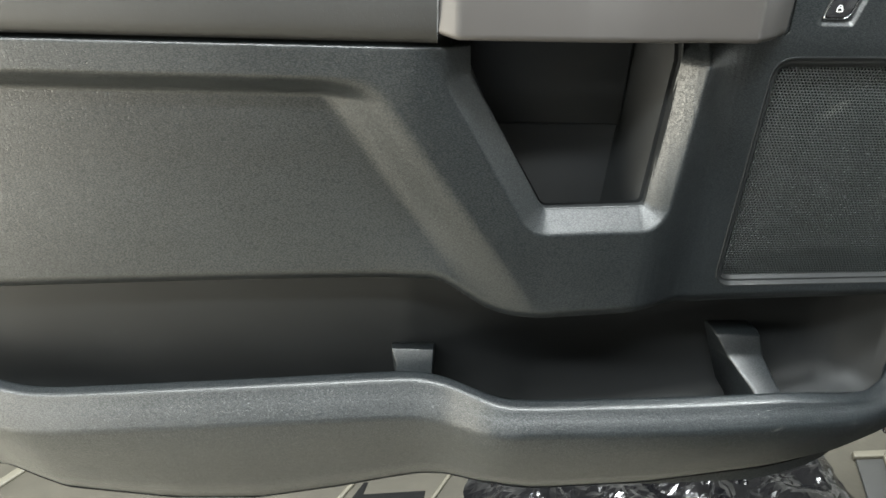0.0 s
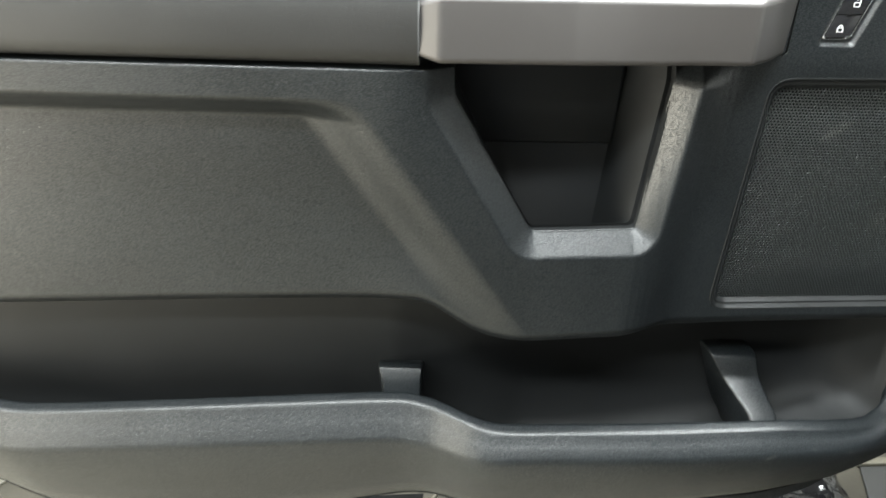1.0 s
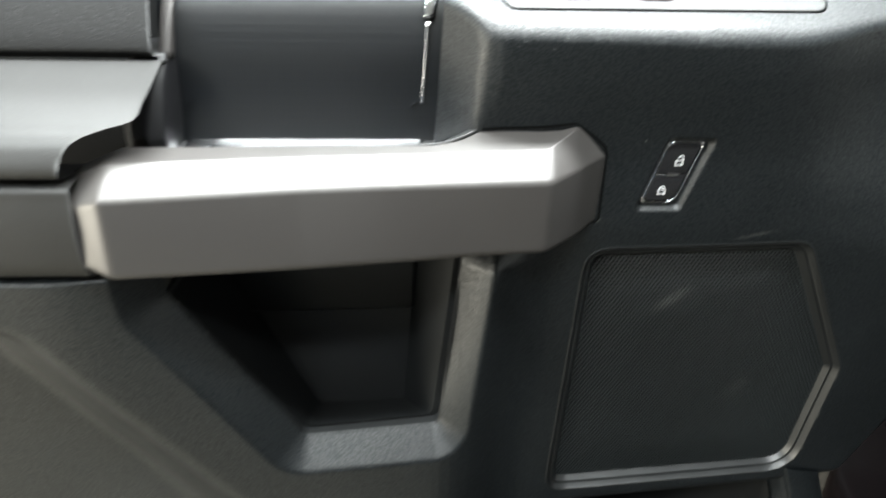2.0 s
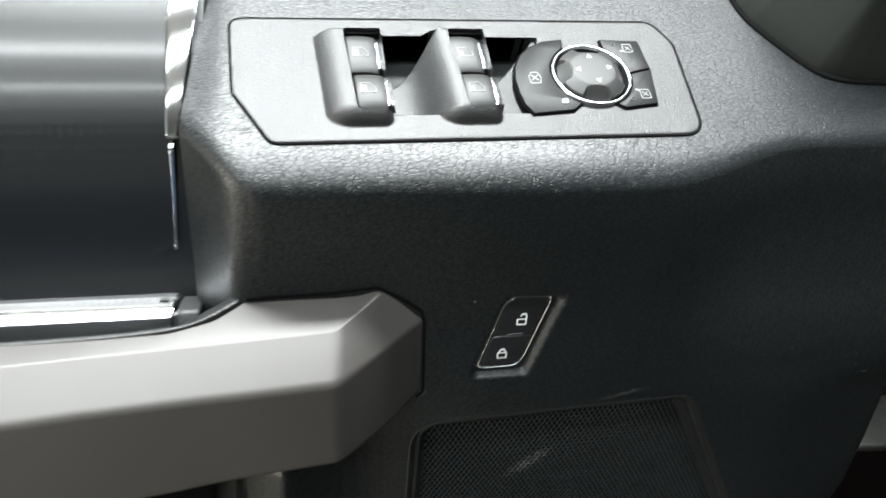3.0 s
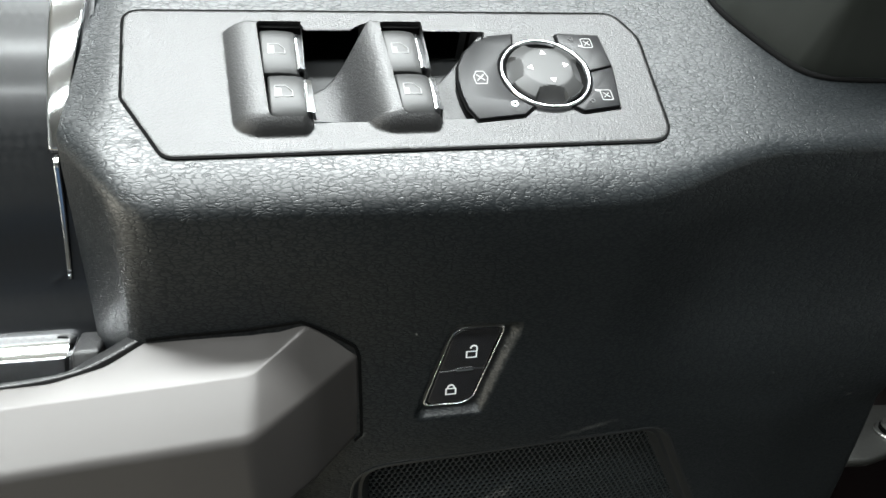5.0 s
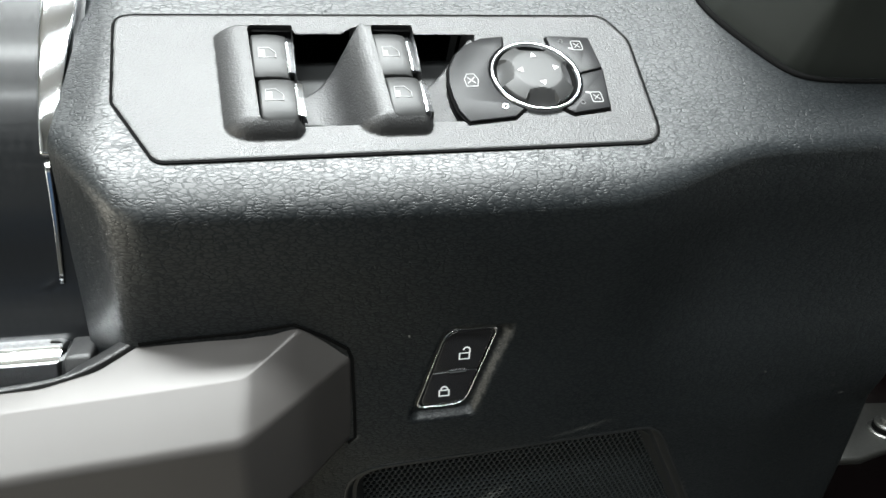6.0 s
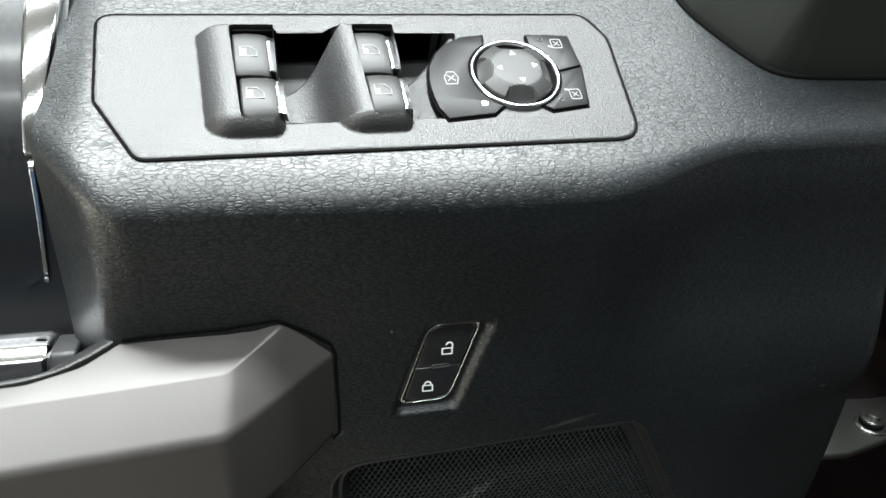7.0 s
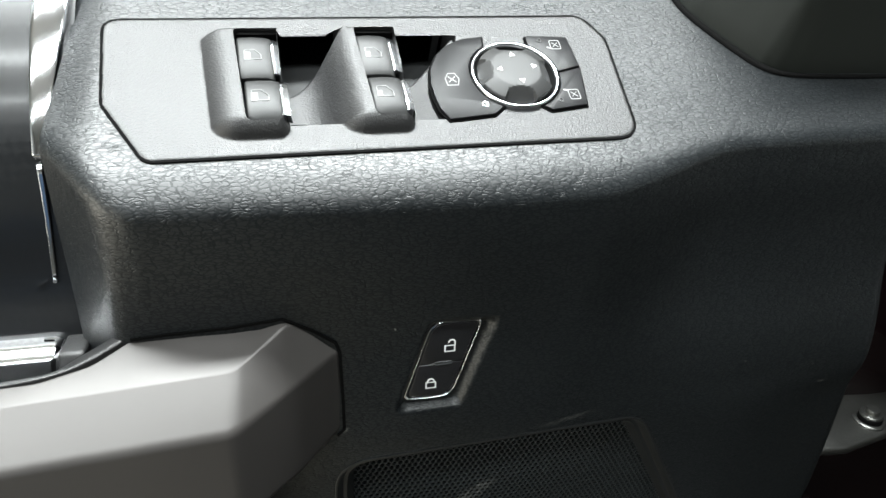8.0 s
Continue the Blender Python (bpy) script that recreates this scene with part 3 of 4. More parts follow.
# ---- pull handle ----
def handle():
    st = [(0.0735, 0.513, 1.2140, 0.5150, 1.2480, 0.530, 1.2610, 0.545, 1.2635), (0.0950, 0.504, 1.2085, 0.5060, 1.2550, 0.5260, 1.2695, 0.549, 1.2720),
          (0.2, 0.5165, 1.2080, 0.5240, 1.2548, 0.5440, 1.2684, 0.5565, 1.2707), (0.24, 0.523, 1.2080, 0.5290, 1.2547, 0.5485, 1.2680, 0.5578, 1.2703),
          (0.272, 0.528, 1.2080, 0.5320, 1.2546, 0.5510, 1.2681, 0.5592, 1.2708), (0.290, 0.531, 1.2085, 0.5335, 1.2546, 0.5522, 1.2683, 0.5645, 1.2726),
          (0.306, 0.533, 1.2085, 0.5345, 1.2546, 0.5534, 1.2685, 0.5765, 1.2768), (0.342, 0.537, 1.2085, 0.5375, 1.2545, 0.5560, 1.2690, 0.588, 1.2816),
          (0.363, 0.556, 1.2100, 0.5570, 1.2568, 0.5715, 1.2792, 0.59, 1.283), (0.3825, 0.577, 1.2140, 0.5750, 1.2602, 0.5775, 1.2635, 0.59, 1.2640)]
    # stations close together at the facets' ridges, so that they stay softly rounded
    S = np.array(st)
    xs = sorted({round(v, 4) for k in S[:, 0] for v in (k - 0.0035, k - 0.0012, k + 0.0012, k + 0.0035) if 0.0735 <= v <= 0.3825} | {0.0735, 0.3825})
    cols = np.stack([smooth_interp(np.array(xs), S[:, 0], S[:, c], 0.0026) for c in range(1, 9)], -1)
    rings = []
    for x, (y0, z0, y1, z1, y2, z2, y3, z3) in zip(xs, cols):
        poly = [(0.60, z0), (y0, z0), (y1, z1), (y2, z2), (y3, z3), (max(y3, 0.56), z0 + 0.03)]
        rings.append([(x, y, z) for y, z in rounded(poly, [0.0001, 0.005, 0.0065, 0.0045, 0.0008, 0.0001], 6)])
    h = thing("pull_handle", "satin grey painted door pull handle with chamfered ends", "door handle", at=(0.2, 0.6, 1.21))
    inv = Matrix.Translation((-0.2, -0.6, -1.21))
    ob = sweep("grip", rings, SATIN, None, smooth=True)
    ob.parent, ob.matrix_parent_inverse = h, inv
    # black strip for the shadow gap where the grip's end meets the trim
    rings = []
    for x, z, nx, nz in ((0.303, 1.2776, 0, 1), (0.316, 1.2786, 0, 1), (0.34, 1.2792, 0, 1), (0.361, 1.2815, 0.1, 1), (0.373, 1.2735, 0.6, 0.8), (0.3818, 1.2660, 0.7, 0.7), (0.3836, 1.2600, 1, 0.1), (0.3838, 1.2300, 1, 0), (0.3836, 1.2160, 1, -0.1), (0.380, 1.2125, 0.3, -1)):
        ring = []
        for a, up in ((-0.0012, -0.004), (-0.0012, 0.0005), (0.0002, 0.0005), (0.0002, -0.004)):
            px, pz = x + nx * a, z + nz * a
            ring.append((px, float(skin(np.array(px), np.array(pz))) - up, pz))
        rings.append(ring)
    ob = sweep("grip_gap_strip", rings, SEAM, None, "thin black strip for the shadow gap round the handle's end")
    ob.parent, ob.matrix_parent_inverse = h, inv
    # black lip behind the grip's back edge
    rings = []
    for x, y, z in dense([(0.10, 0.550, 1.2705), (0.2, 0.5567, 1.2702), (0.237, 0.558, 1.2699), (0.256, 0.5588, 1.2704), (0.274, 0.5602, 1.2712), (0.284, 0.5632, 1.2722), (0.293, 0.568, 1.2740), (0.303, 0.575, 1.2770), (0.309, 0.580, 1.2795)], 4):
        w = float(step01(0.264, 0.292, x))
        far, drop = 0.0145 * (1 - w) + 0.005 * w, 0.0085 * (1 - w) + 0.0012 * w
        rings.append([(x - 0.0004 * w, y + 0.0007, z - 0.0002), (x - 0.002 * w, y + 0.2 * far, z), (x - 0.0062 * w, y + far, z - drop), (x - 0.0066 * w, y + far + 0.0008, z - drop - 0.001), (x - 0.007 * w, y + far + 0.001, z - 0.03), (x, y + 0.0007, z - 0.03)])
    ob = bevelled(sweep("rim", rings, PLATE, None, "dark grey plastic rim"), 0.001, 2)
    ob.parent, ob.matrix_parent_inverse = h, inv


handle()

# ---- speaker ----


def speaker():
    t = thing("door_speaker", "black door speaker behind a perforated mesh grille", "speaker", at=(0.48, 0.6, 0.98))
    inv = Matrix.Translation((-0.48, -0.6, -0.98))

    def ground(x, z):
        return float(skin(np.array(x), np.array(z)))

    def shrunk(d):
        """The speaker's outline drawn in by d."""
        return min((inset(SPK, d), inset(SPK, -d)), key=lambda q: max(p[0] for p in q) * (1 if d > 0 else -1))

    # frame: two steps down from the trim to the mesh
    rings = []
    inner = shrunk(0.0092)
    for d, up in ((-0.0012, -0.002), (-0.0010, 0.0001), (-0.0005, 0.0003), (0.0004, 0.0001), (0.0030, -0.0037), (0.0034, -0.0040), (0.0052, -0.0041), (0.0056, -0.0046), (0.0084, -0.0086), (0.0088, -0.0090), (0.0092, -0.015)):
        rings.append([(x, ground(*e) - up, z) for (x, z), e in zip(shrunk(d) if abs(d) > 1e-6 else SPK, shrunk(-0.004))])
    ob = sweep("frame", rings, FRAME, None, "black stepped frame round the grille", closed=True, caps=False, smooth=True)
    ob.data.set_sharp_from_angle(angle=radians(28))
    ob.parent, ob.matrix_parent_inverse = t, inv
    # domed steel mesh with a staggered grid of round holes, over dark cloth
    pitch = 0.0031
    cells = []
    for off in (0.0, 0.5):
        ci, cj = np.meshgrid(np.arange(115, 200) + off, np.arange(175, 228) + off, indexing="ij")
        cells.append(np.stack([ci.ravel() * pitch, cj.ravel() * pitch * math.sqrt(3)], -1))
    cells = np.concatenate(cells)
    cells = cells[sd_poly(cells[:, 0], cells[:, 1], inner) < 0.002]
    ang = np.radians(np.arange(12) * 30)
    hexagon = np.where(np.arange(12) % 2 == 0, pitch / 2, pitch / math.sqrt(3))
    rows = []
    for radius, back in ((hexagon, 0.0), (0.40 * pitch, 0.00025), (0.36 * pitch, 0.0012)):
        px = cells[:, :1] + np.cos(ang) * radius
        pz = cells[:, 1:] + np.sin(ang) * radius
        d = sd_poly(px, pz, inner)
        rows.append(np.stack([px, skin(px, pz) - 0.0018 - 0.002 * np.clip(-d / 0.03, 0, 1) + back, pz], -1))
    pts = np.stack(rows, 1).reshape(-1, 3)
    k = np.arange(12)
    one = np.concatenate([np.stack([r * 12 + k, r * 12 + (k + 1) % 12, (r + 1) * 12 + (k + 1) % 12, (r + 1) * 12 + k], -1) for r in (0, 1)])
    quads = (np.arange(len(cells))[:, None, None] * 36 + one).reshape(-1, 4)
    ob = link_mesh("grille", pts, quads, MESH, None, "black perforated steel mesh", False)
    ob.parent, ob.matrix_parent_inverse = t, inv
    xs, zs = np.linspace(0.366, 0.60, 60), np.linspace(0.955, 1.21, 60)
    X, Z = np.meshgrid(xs, zs, indexing="ij")
    d = sd_poly(X, Z, inner)
    keep = (d[:-1, :-1] < 0.003) & (d[1:, 1:] < 0.003)
    ids = np.arange(X.size).reshape(X.shape)
    quads = np.stack([ids[:-1, :-1], ids[1:, :-1], ids[1:, 1:], ids[:-1, 1:]], -1)[keep]
    ob = link_mesh("cloth", np.stack([X, skin(X, Z) - 0.0004, Z], -1).reshape(-1, 3), quads, SEAM, None, "black cloth behind the mesh")
    ob.parent, ob.matrix_parent_inverse = t, inv


speaker()

# ---- release recess beside the handle ----
TRIM_RUN = curve_points([(0.600, 1.235, 0), (0.606, 1.258, 0), (0.6115, 1.283, 0), (0.6165, 1.318, 0), (0.6265, 1.350, 0), (0.645, 1.378, 0), (0.680, 1.410, 0), (0.735, 1.448, 0)], 8)


def release():
    t = thing("release_trim", "glossy carbon-weave recess with chrome edges above the handle", "door trim", at=(0.19, 0.62, 1.25))
    inv = Matrix.Translation((-0.19, -0.62, -1.25))

    def add(ob):
        ob.parent, ob.matrix_parent_inverse = t, inv
        return ob

    rings = [[(x, y + 0.0 * k, z) for y, z, _ in TRIM_RUN] for k, x in enumerate((0.100, 0.14, 0.19, 0.24, 0.285))]
    add(sweep("weave_panel", rings, CARBON, None, "dark carbon-weave gloss panel", closed=False, smooth=True))

    def strip(run, mat=STRIP, label="bright chrome edge strip"):
        rings = []
        for x, y, z, w in dense(run, 6):
            prof = [(-1, 20), (-1, 0), (-0.96, -0.6), (-0.86, -1.1), (-0.7, -1.35), (-0.3, -1.5), (0.3, -1.5), (0.7, -1.35), (0.86, -1.1), (0.96, -0.6), (1, 0), (1, 20)]
            k = min(1, w / 0.004)
            rings.append([(x + w * a, y + 0.001 * b * (k if b < 1 else 1), z) for a, b in prof])
        return add(sweep("edge_strip", rings, mat, None, label, smooth=True))

    strip([(0.2796, 0.735, 1.445, 0.008), (0.2775, 0.682, 1.412, 0.0075), (0.276, 0.650, 1.388, 0.0066), (0.2745, 0.632, 1.366, 0.0052), (0.2730, 0.6225, 1.35, 0.0042), (0.2715, 0.618, 1.337, 0.0034)])
    strip([(0.2705, 0.617, 1.335, 0.0012), (0.269, 0.614, 1.31, 0.001), (0.2665, 0.611, 1.284, 0.0009)])
    strip([(0.112, 0.735, 1.445, 0.0042), (0.1095, 0.675, 1.40, 0.004), (0.1085, 0.64, 1.366, 0.0038), (0.1075, 0.618, 1.34, 0.0036), (0.106, 0.606, 1.312, 0.0034)], SATIN, "satin grey edge strip")
    # low crease ends
    for x in (0.116, 0.262):
        rings = [[(x - 0.003, 0.612, 1.2815), (x + 0.002, 0.612, 1.2845), (x + 0.002, 0.610, 1.2855), (x - 0.003, 0.610, 1.2825)], [(x - 0.003, 0.615, 1.2815), (x + 0.002, 0.615, 1.2845), (x + 0.002, 0.615, 1.2855), (x - 0.003, 0.615, 1.2825)]]
        add(sweep("chrome_tip", rings, CHROME, None))
    # bright bar at the foot
    rings = []
    for x in (0.112, 0.116, 0.19, 0.2635, 0.2665):
        e = 0.002 if x in (0.112, 0.2665) else 0
        rings.append([(x, 0.602, 1.236), (x, 0.5875 + e, 1.2385), (x, 0.5930 + e, 1.2570), (x, 0.6045, 1.2618 - e), (x, 0.607, 1.2600 - e)])
    add(bevelled(sweep("chrome_bar", rings, CHROME, None, "polished chrome bar"), 0.0007, 3))
    for x0, x1 in ((0.2667, 0.2775), (0.102, 0.1118)):
        rings = [[(x, 0.602, 1.237), (x, 0.590, 1.240), (x, 0.588, 1.249), (x, 0.593, 1.2595), (x, 0.61, 1.260)] for x in (x0, x1)]
        add(bevelled(sweep("end_cap", rings, PLATE, None), 0.0015, 3))
    # dark cheek beside the armrest
    rings = []
    for x, g in ((0.078, 0.02), (0.088, 0.004), (0.100, 0.0), (0.108, 0.006), (0.110, 0.02)):
        rings.append([(x, 0.66, 1.235), (x, 0.575 + g, 1.235), (x, 0.572 + g, 1.27), (x, 0.588 + g, 1.3), (x, 0.602 + g, 1.316), (x, 0.66, 1.318)])
    add(bevelled(sweep("cheek", rings, SMOOTH, None, "dark plastic cheek of the recess"), 0.004, 3))


release()


# ---- switch bank ----
def local_prism(name, poly, h0, h1, mat, frame_m, parent=None, label="", bevel=0.0, segments=2):
    """A flat piece with its outline in millimetres, in a frame of its own."""
    bm = bmesh.new()
    lo = [bm.verts.new(frame_m @ Vector((u / 1000, v / 1000, h0 / 1000))) for u, v in poly]
    hi = [bm.verts.new(frame_m @ Vector((u / 1000, v / 1000, h1 / 1000))) for u, v in poly]
    n = len(poly)
    bm.faces.new(hi)
    bm.faces.new(lo[::-1])
    for i in range(n):
        bm.faces.new((lo[i], lo[(i + 1) % n], hi[(i + 1) % n], hi[i]))
    ob = part(name, bm, mat, None, label)
    if bevel:
        bevelled(ob, bevel / 1000, segments, 40)
    if parent:
        adopt(ob, parent)
    return ob


def adopt(ob, parent):
    ob.parent = parent
    ob.matrix_parent_inverse = parent_world(parent).inverted()
    return ob


def parent_world(ob):
    m = ob.matrix_basis.copy()
    if ob.parent:
        m = parent_world(ob.parent) @ ob.matrix_parent_inverse @ m
    return m


def outline_piece(name, poly, width, h0, h1, mat, frame_m, parent, label=""):
    """A printed line round an outline."""
    n = len(poly)
    c = [sum(p[k] for p in poly) / n for k in (0, 1)]
    size = sum(math.dist(p, c) for p in poly) / n
    inner = [(c[0] + (u - c[0]) * (1 - width / size), c[1] + (v - c[1]) * (1 - width / size)) for u, v in poly]
    bm = bmesh.new()
    rows = [[bm.verts.new(frame_m @ Vector((u / 1000, v / 1000, h / 1000))) for u, v in pts] for pts, h in ((poly, h0), (poly, h1), (inner, h1), (inner, h0))]
    for a, b in zip(rows, rows[1:]):
        for i in range(n):
            bm.faces.new((a[i], a[(i + 1) % n], b[(i + 1) % n], b[i]))
    return adopt(part(name, bm, mat, None, label), parent)


def circle(cx, cy, r, n=24, a0=0, a1=360):
    full = abs(a1 - a0) >= 360
    return [(cx + r * math.cos(radians(a0 + (a1 - a0) * i / (n if full else n - 1))), cy + r * math.sin(radians(a0 + (a1 - a0) * i / (n if full else n - 1)))) for i in range(n)]


KNOB = (147.0, 33.0)


WELLS = [rounded([(31.2 + o, 59.2), (48.4 + o, 58.6), (48.8 + o, 9.6), (34.8 + o, 9.2)], [3.0, 0.6, 0.6, 3.0], 4) for o in (0.0, 48.6)]
SCOOPS = [[(48.6, 60.3), (77.5, 60.3), (82.0, 10.4), (48.6, 10.4)], [(97.2, 60.0), (126.0, 59.6), (116.0, 10.4), (97.2, 10.4)]]


def scoop_hole(u, v, start):
    return v - 35.0 - 22.0 * np.clip((u - start) / 25.0, 0, 2) ** 1.5


def plate_height(u, v):
    """Millimetres off the plate: two hoods, the wells of their switches and the finger scoops."""
    h = np.zeros(u.shape)
    edge = -0.03
    for k, off in enumerate((0.0, 48.6)):
        w = u - off - (66 - v) * 0.075
        sides = [np.clip(1 - (w - 17.5) / 11.0, 0, 2), np.clip(1 - (v - 4.5) / 7.5, 0, 2), np.clip(1 - (62.0 - v) / 4.0, 0, 2), np.clip(1 - (50.6 - u + off) / 4.0, 0, 2) * ((v < 10.4) | (v > 58.8))]
        e = np.clip(1 - np.sqrt(sum(q ** 2 for q in sides)), 0, 1)
        rise = 6.2 * np.sin(e * math.pi / 2) ** 0.8
        own = (w > 17.5) & (u - off < 50.4)
        if k == 1:
            inside = (sd_poly(u, v, SCOOPS[0]) < edge) & (w < 29.5)
            ramp = np.clip((w - 1.0) / 28.0, 0, 1)
            dip = -11.0 + 17.2 * step01(0.0, 1.0, ramp) ** 1.5
            hole = scoop_hole(u, v, 48.6)
            dip = dip - 24.0 * step01(0.0, 5.0, hole)
            h = np.where(inside, dip, np.where(own, rise, h))
        else:
            h = np.where(own, rise, h)
    for well in WELLS:
        h = np.where(sd_poly(u, v, well) < edge, -6.0, h)
    # last scoop, up to the round control's edge
    last = (sd_poly(u, v, SCOOPS[1]) < edge) & (sd_poly(u, v, LEFT_BUTTON) > -0.6)
    hole = scoop_hole(u, v, 97.2)
    return np.where(last, -9.0 + 7.0 * step01(99, 119, u) - 24.0 * step01(0.0, 5.0, hole), h)


_ring_arc = circle(*KNOB, 20.3, 16, 122, 243)
LEFT_BUTTON = [(127.0, 55.6), (137.5, 57.0)] + _ring_arc + [(136.8, 14.2), (133.0, 10.8), (113.5, 9.0), (110.4, 15.0), (109.2, 22.0), (108.9, 30.0), (110.2, 38.0), (114.2, 45.8), (119.8, 51.8)]


def switch_bank():
    t = thing("window_switch_panel", "textured black switch panel with window and mirror controls", "switch panel", at=tuple(PLATE_AT))
    M = PLATE_M
    st = 0.65
    us, vs = np.arange(-21, 201, st), np.arange(-5, 74, st)
    U, V = np.meshgrid(us, vs, indexing="ij")
    f = lambda a, b: sd_poly(a, b, PLATE_UV)
    for poly in WELLS + SCOOPS + [PLATE_UV]:
        d = sd_poly(U, V, poly)
        gx, gy = (sd_poly(U + 1e-3, V, poly) - d) / 1e-3, (sd_poly(U, V + 1e-3, poly) - d) / 1e-3
        near = np.abs(d) < 0.55 * st
        U, V = np.where(near, U - d * gx, U), np.where(near, V - d * gy, V)
    d = f(U, V)
    cu, cv = (U[:-1, :-1] + U[1:, 1:]) / 2, (V[:-1, :-1] + V[1:, 1:]) / 2
    slot1 = (sd_poly(cu, cv, SCOOPS[0]) < -0.2) & (scoop_hole(cu, cv, 48.6) > 5.1)
    slot2 = (sd_poly(cu, cv, SCOOPS[1]) < -0.2) & (scoop_hole(cu, cv, 97.2) > 5.1)
    keep = (f(cu, cv) < 0) & ~slot1 & ~slot2
    H = plate_height(U, V) + 0.5 - 0.6 * np.clip(1 + d / 0.9, 0, 1) ** 2
    R = np.array(M.to_3x3())
    pts = (np.stack([U, V, H], -1).reshape(-1, 3) / 1000) @ R.T + np.array(M.translation)
    ids = np.arange(U.size).reshape(U.shape)
    quads = np.stack([ids[:-1, :-1], ids[1:, :-1], ids[1:, 1:], ids[:-1, 1:]], -1)[keep]
    used, inv = np.unique(quads, return_inverse=True)
    body = adopt(link_mesh("plate", pts[used], inv.reshape(-1, 4), PLATE), t)
    body.data.set_sharp_from_angle(angle=radians(50))
    # black ring standing for the shade in the gap round the plate
    big = max((inset(PLATE_UV, 0.6), inset(PLATE_UV, -0.6)), key=lambda q: max(p[0] for p in q))
    low = min((inset(PLATE_UV, 3.0), inset(PLATE_UV, -3.0)), key=lambda q: max(p[0] for p in q))
    adopt(sweep("plate_gap_ring", [[tuple(M @ Vector((u / 1000, v / 1000, h / 1000))) for u, v in q] for q, h in ((big, -4.0), (big, 0.3), (low, 0.3), (low, -4.0))], SEAM, None, "thin black ring for the shadow gap round the plate", caps=False), t)
    # rocker switches
    for k, off in enumerate((0.0, 48.3)):
        for v0, v1, du, hi in ((33.4, 57.6, -0.2, 5.0), (11.2, 32.6, 1.6, 5.2)):
            sw = None
            rings = []
            n = 10
            for i in range(n + 1):
                s_ = i / n
                v = v0 + (v1 - v0) * s_
                top = hi + 0.2 * s_ - 1.2 * max(0.3 - s_, 0) / 0.3 - (0.5 if i in (0, n) else 0) - 2.0 * max(s_ - 0.7, 0) ** 2 / 0.09 if v0 > 20 else hi - 1.8 * (abs(s_ - 0.5) / 0.5) ** 2.4 - (0.6 if i in (0, n) else 0)
                lean = du + (44 - v) * 0.02
                rings.append([tuple(M @ Vector(((u + off + lean) / 1000, v / 1000, h / 1000))) for u, h in ((32.6, -4), (32.6, top - 0.7), (33.4, top), (38, top + 0.25), (43, top - 0.1), (45.8, top - 0.9), (46.6, top - 2.0), (46.6, -4))])
            sw = sweep("window_switch", rings, ROCKER, None, "dark grey rocker window switch")
            bevelled(sw, 0.00035, 2, 35)
            adopt(sw, t)
            rings = []
            for i in range(7):
                s_ = i / 6
                v = v0 + 2.2 + (v1 - v0 - 5) * s_
                top = hi - 0.4 - 1.2 * (abs((v - v0) / (v1 - v0) - 0.42) / 0.58) ** 2 - (0.5 if i in (0, 6) else 0)
                lean = du + (44 - v) * 0.02
                rings.append([tuple(M @ Vector(((u + off + lean) / 1000, v / 1000, h / 1000))) for u, h in ((46.0, top - 4), (46.0, top - 0.4), (46.8, top), (48.8, top - 0.8), (49.5, top - 5.0))])
            ch = sweep("chrome_edge", rings, EDGE, None, "bright chrome finger edge")
            adopt(ch, sw)
            cu, cv = 38.6 + off + du, (v0 + v1) / 2 - (0.8 if v0 > 20 else -0.4)
            top = hi + (0.28 if v0 > 20 else 0.2)
            glyph = [(cu - 3.2, cv - 2.8), (cu + 3.4, cv - 2.8), (cu + 3.4, cv - 0.2), (cu + 0.8, cv + 2.8), (cu - 3.2, cv + 2.8)]
            outline_piece("icon", glyph, 0.3, top - 0.6, top + 0.12, FAINT, M, sw, "grey printed window mark")
            if k == 0:
                local_prism("icon_fill", [(cu - 2.8, cv - 2.5), (cu - 0.8, cv - 2.5), (cu - 0.8, cv + 1.4), (cu - 2.8, cv + 1.4)], top - 0.6, top + 0.1, FAINT, M, sw)
            else:
                local_prism("icon_fill", [(cu - 2.8, cv - 2.5), (cu - 1.2, cv - 2.5), (cu - 1.2, cv + 0.4), (cu - 2.8, cv + 0.4)], top - 0.6, top + 0.1, FAINT, M, sw)
    for o, far in ((48.8, 77.0), (97.4, 125.0)):
        local_prism("scoop_floor", [(o, 60.2), (far, 60.2), (far, 34.0), (o, 34.0)], -19, -15, LINER, M, t, "dark floor of the finger scoop")
    for well in WELLS:
        x0, x1 = min(p[0] for p in well), max(p[0] for p in well)
        # black block that puts the shade behind the switches into colour
        local_prism("switch_gap_fill", [(x0 + 1.8, 58.6), (x1 - 0.6, 58.2), (x1 - 0.6, 57.0), (x0 + 0.8, 57.3)], -6, 4.6, SEAM, M, t, "black block for the shaded gap behind the switches")
    # lock-out button, mirror buttons
    b1 = local_prism("lockout_button", LEFT_BUTTON, -10, 2.0, SMOOTH, M, t, "smooth black window lock-out button", 0.5, 3)
    def gap_round(poly):
        big = max((inset(poly, 0.7), inset(poly, -0.7)), key=lambda q: max(p[0] for p in q))
        # black plate drawing the shade of the gap round a button
        local_prism("button_gap_plate", big, -1, 0.75, SEAM, M, t, "thin black plate for the shadow gap round the button")

    gap_round(LEFT_BUTTON)
    cu, cv = 118.4, 31.0
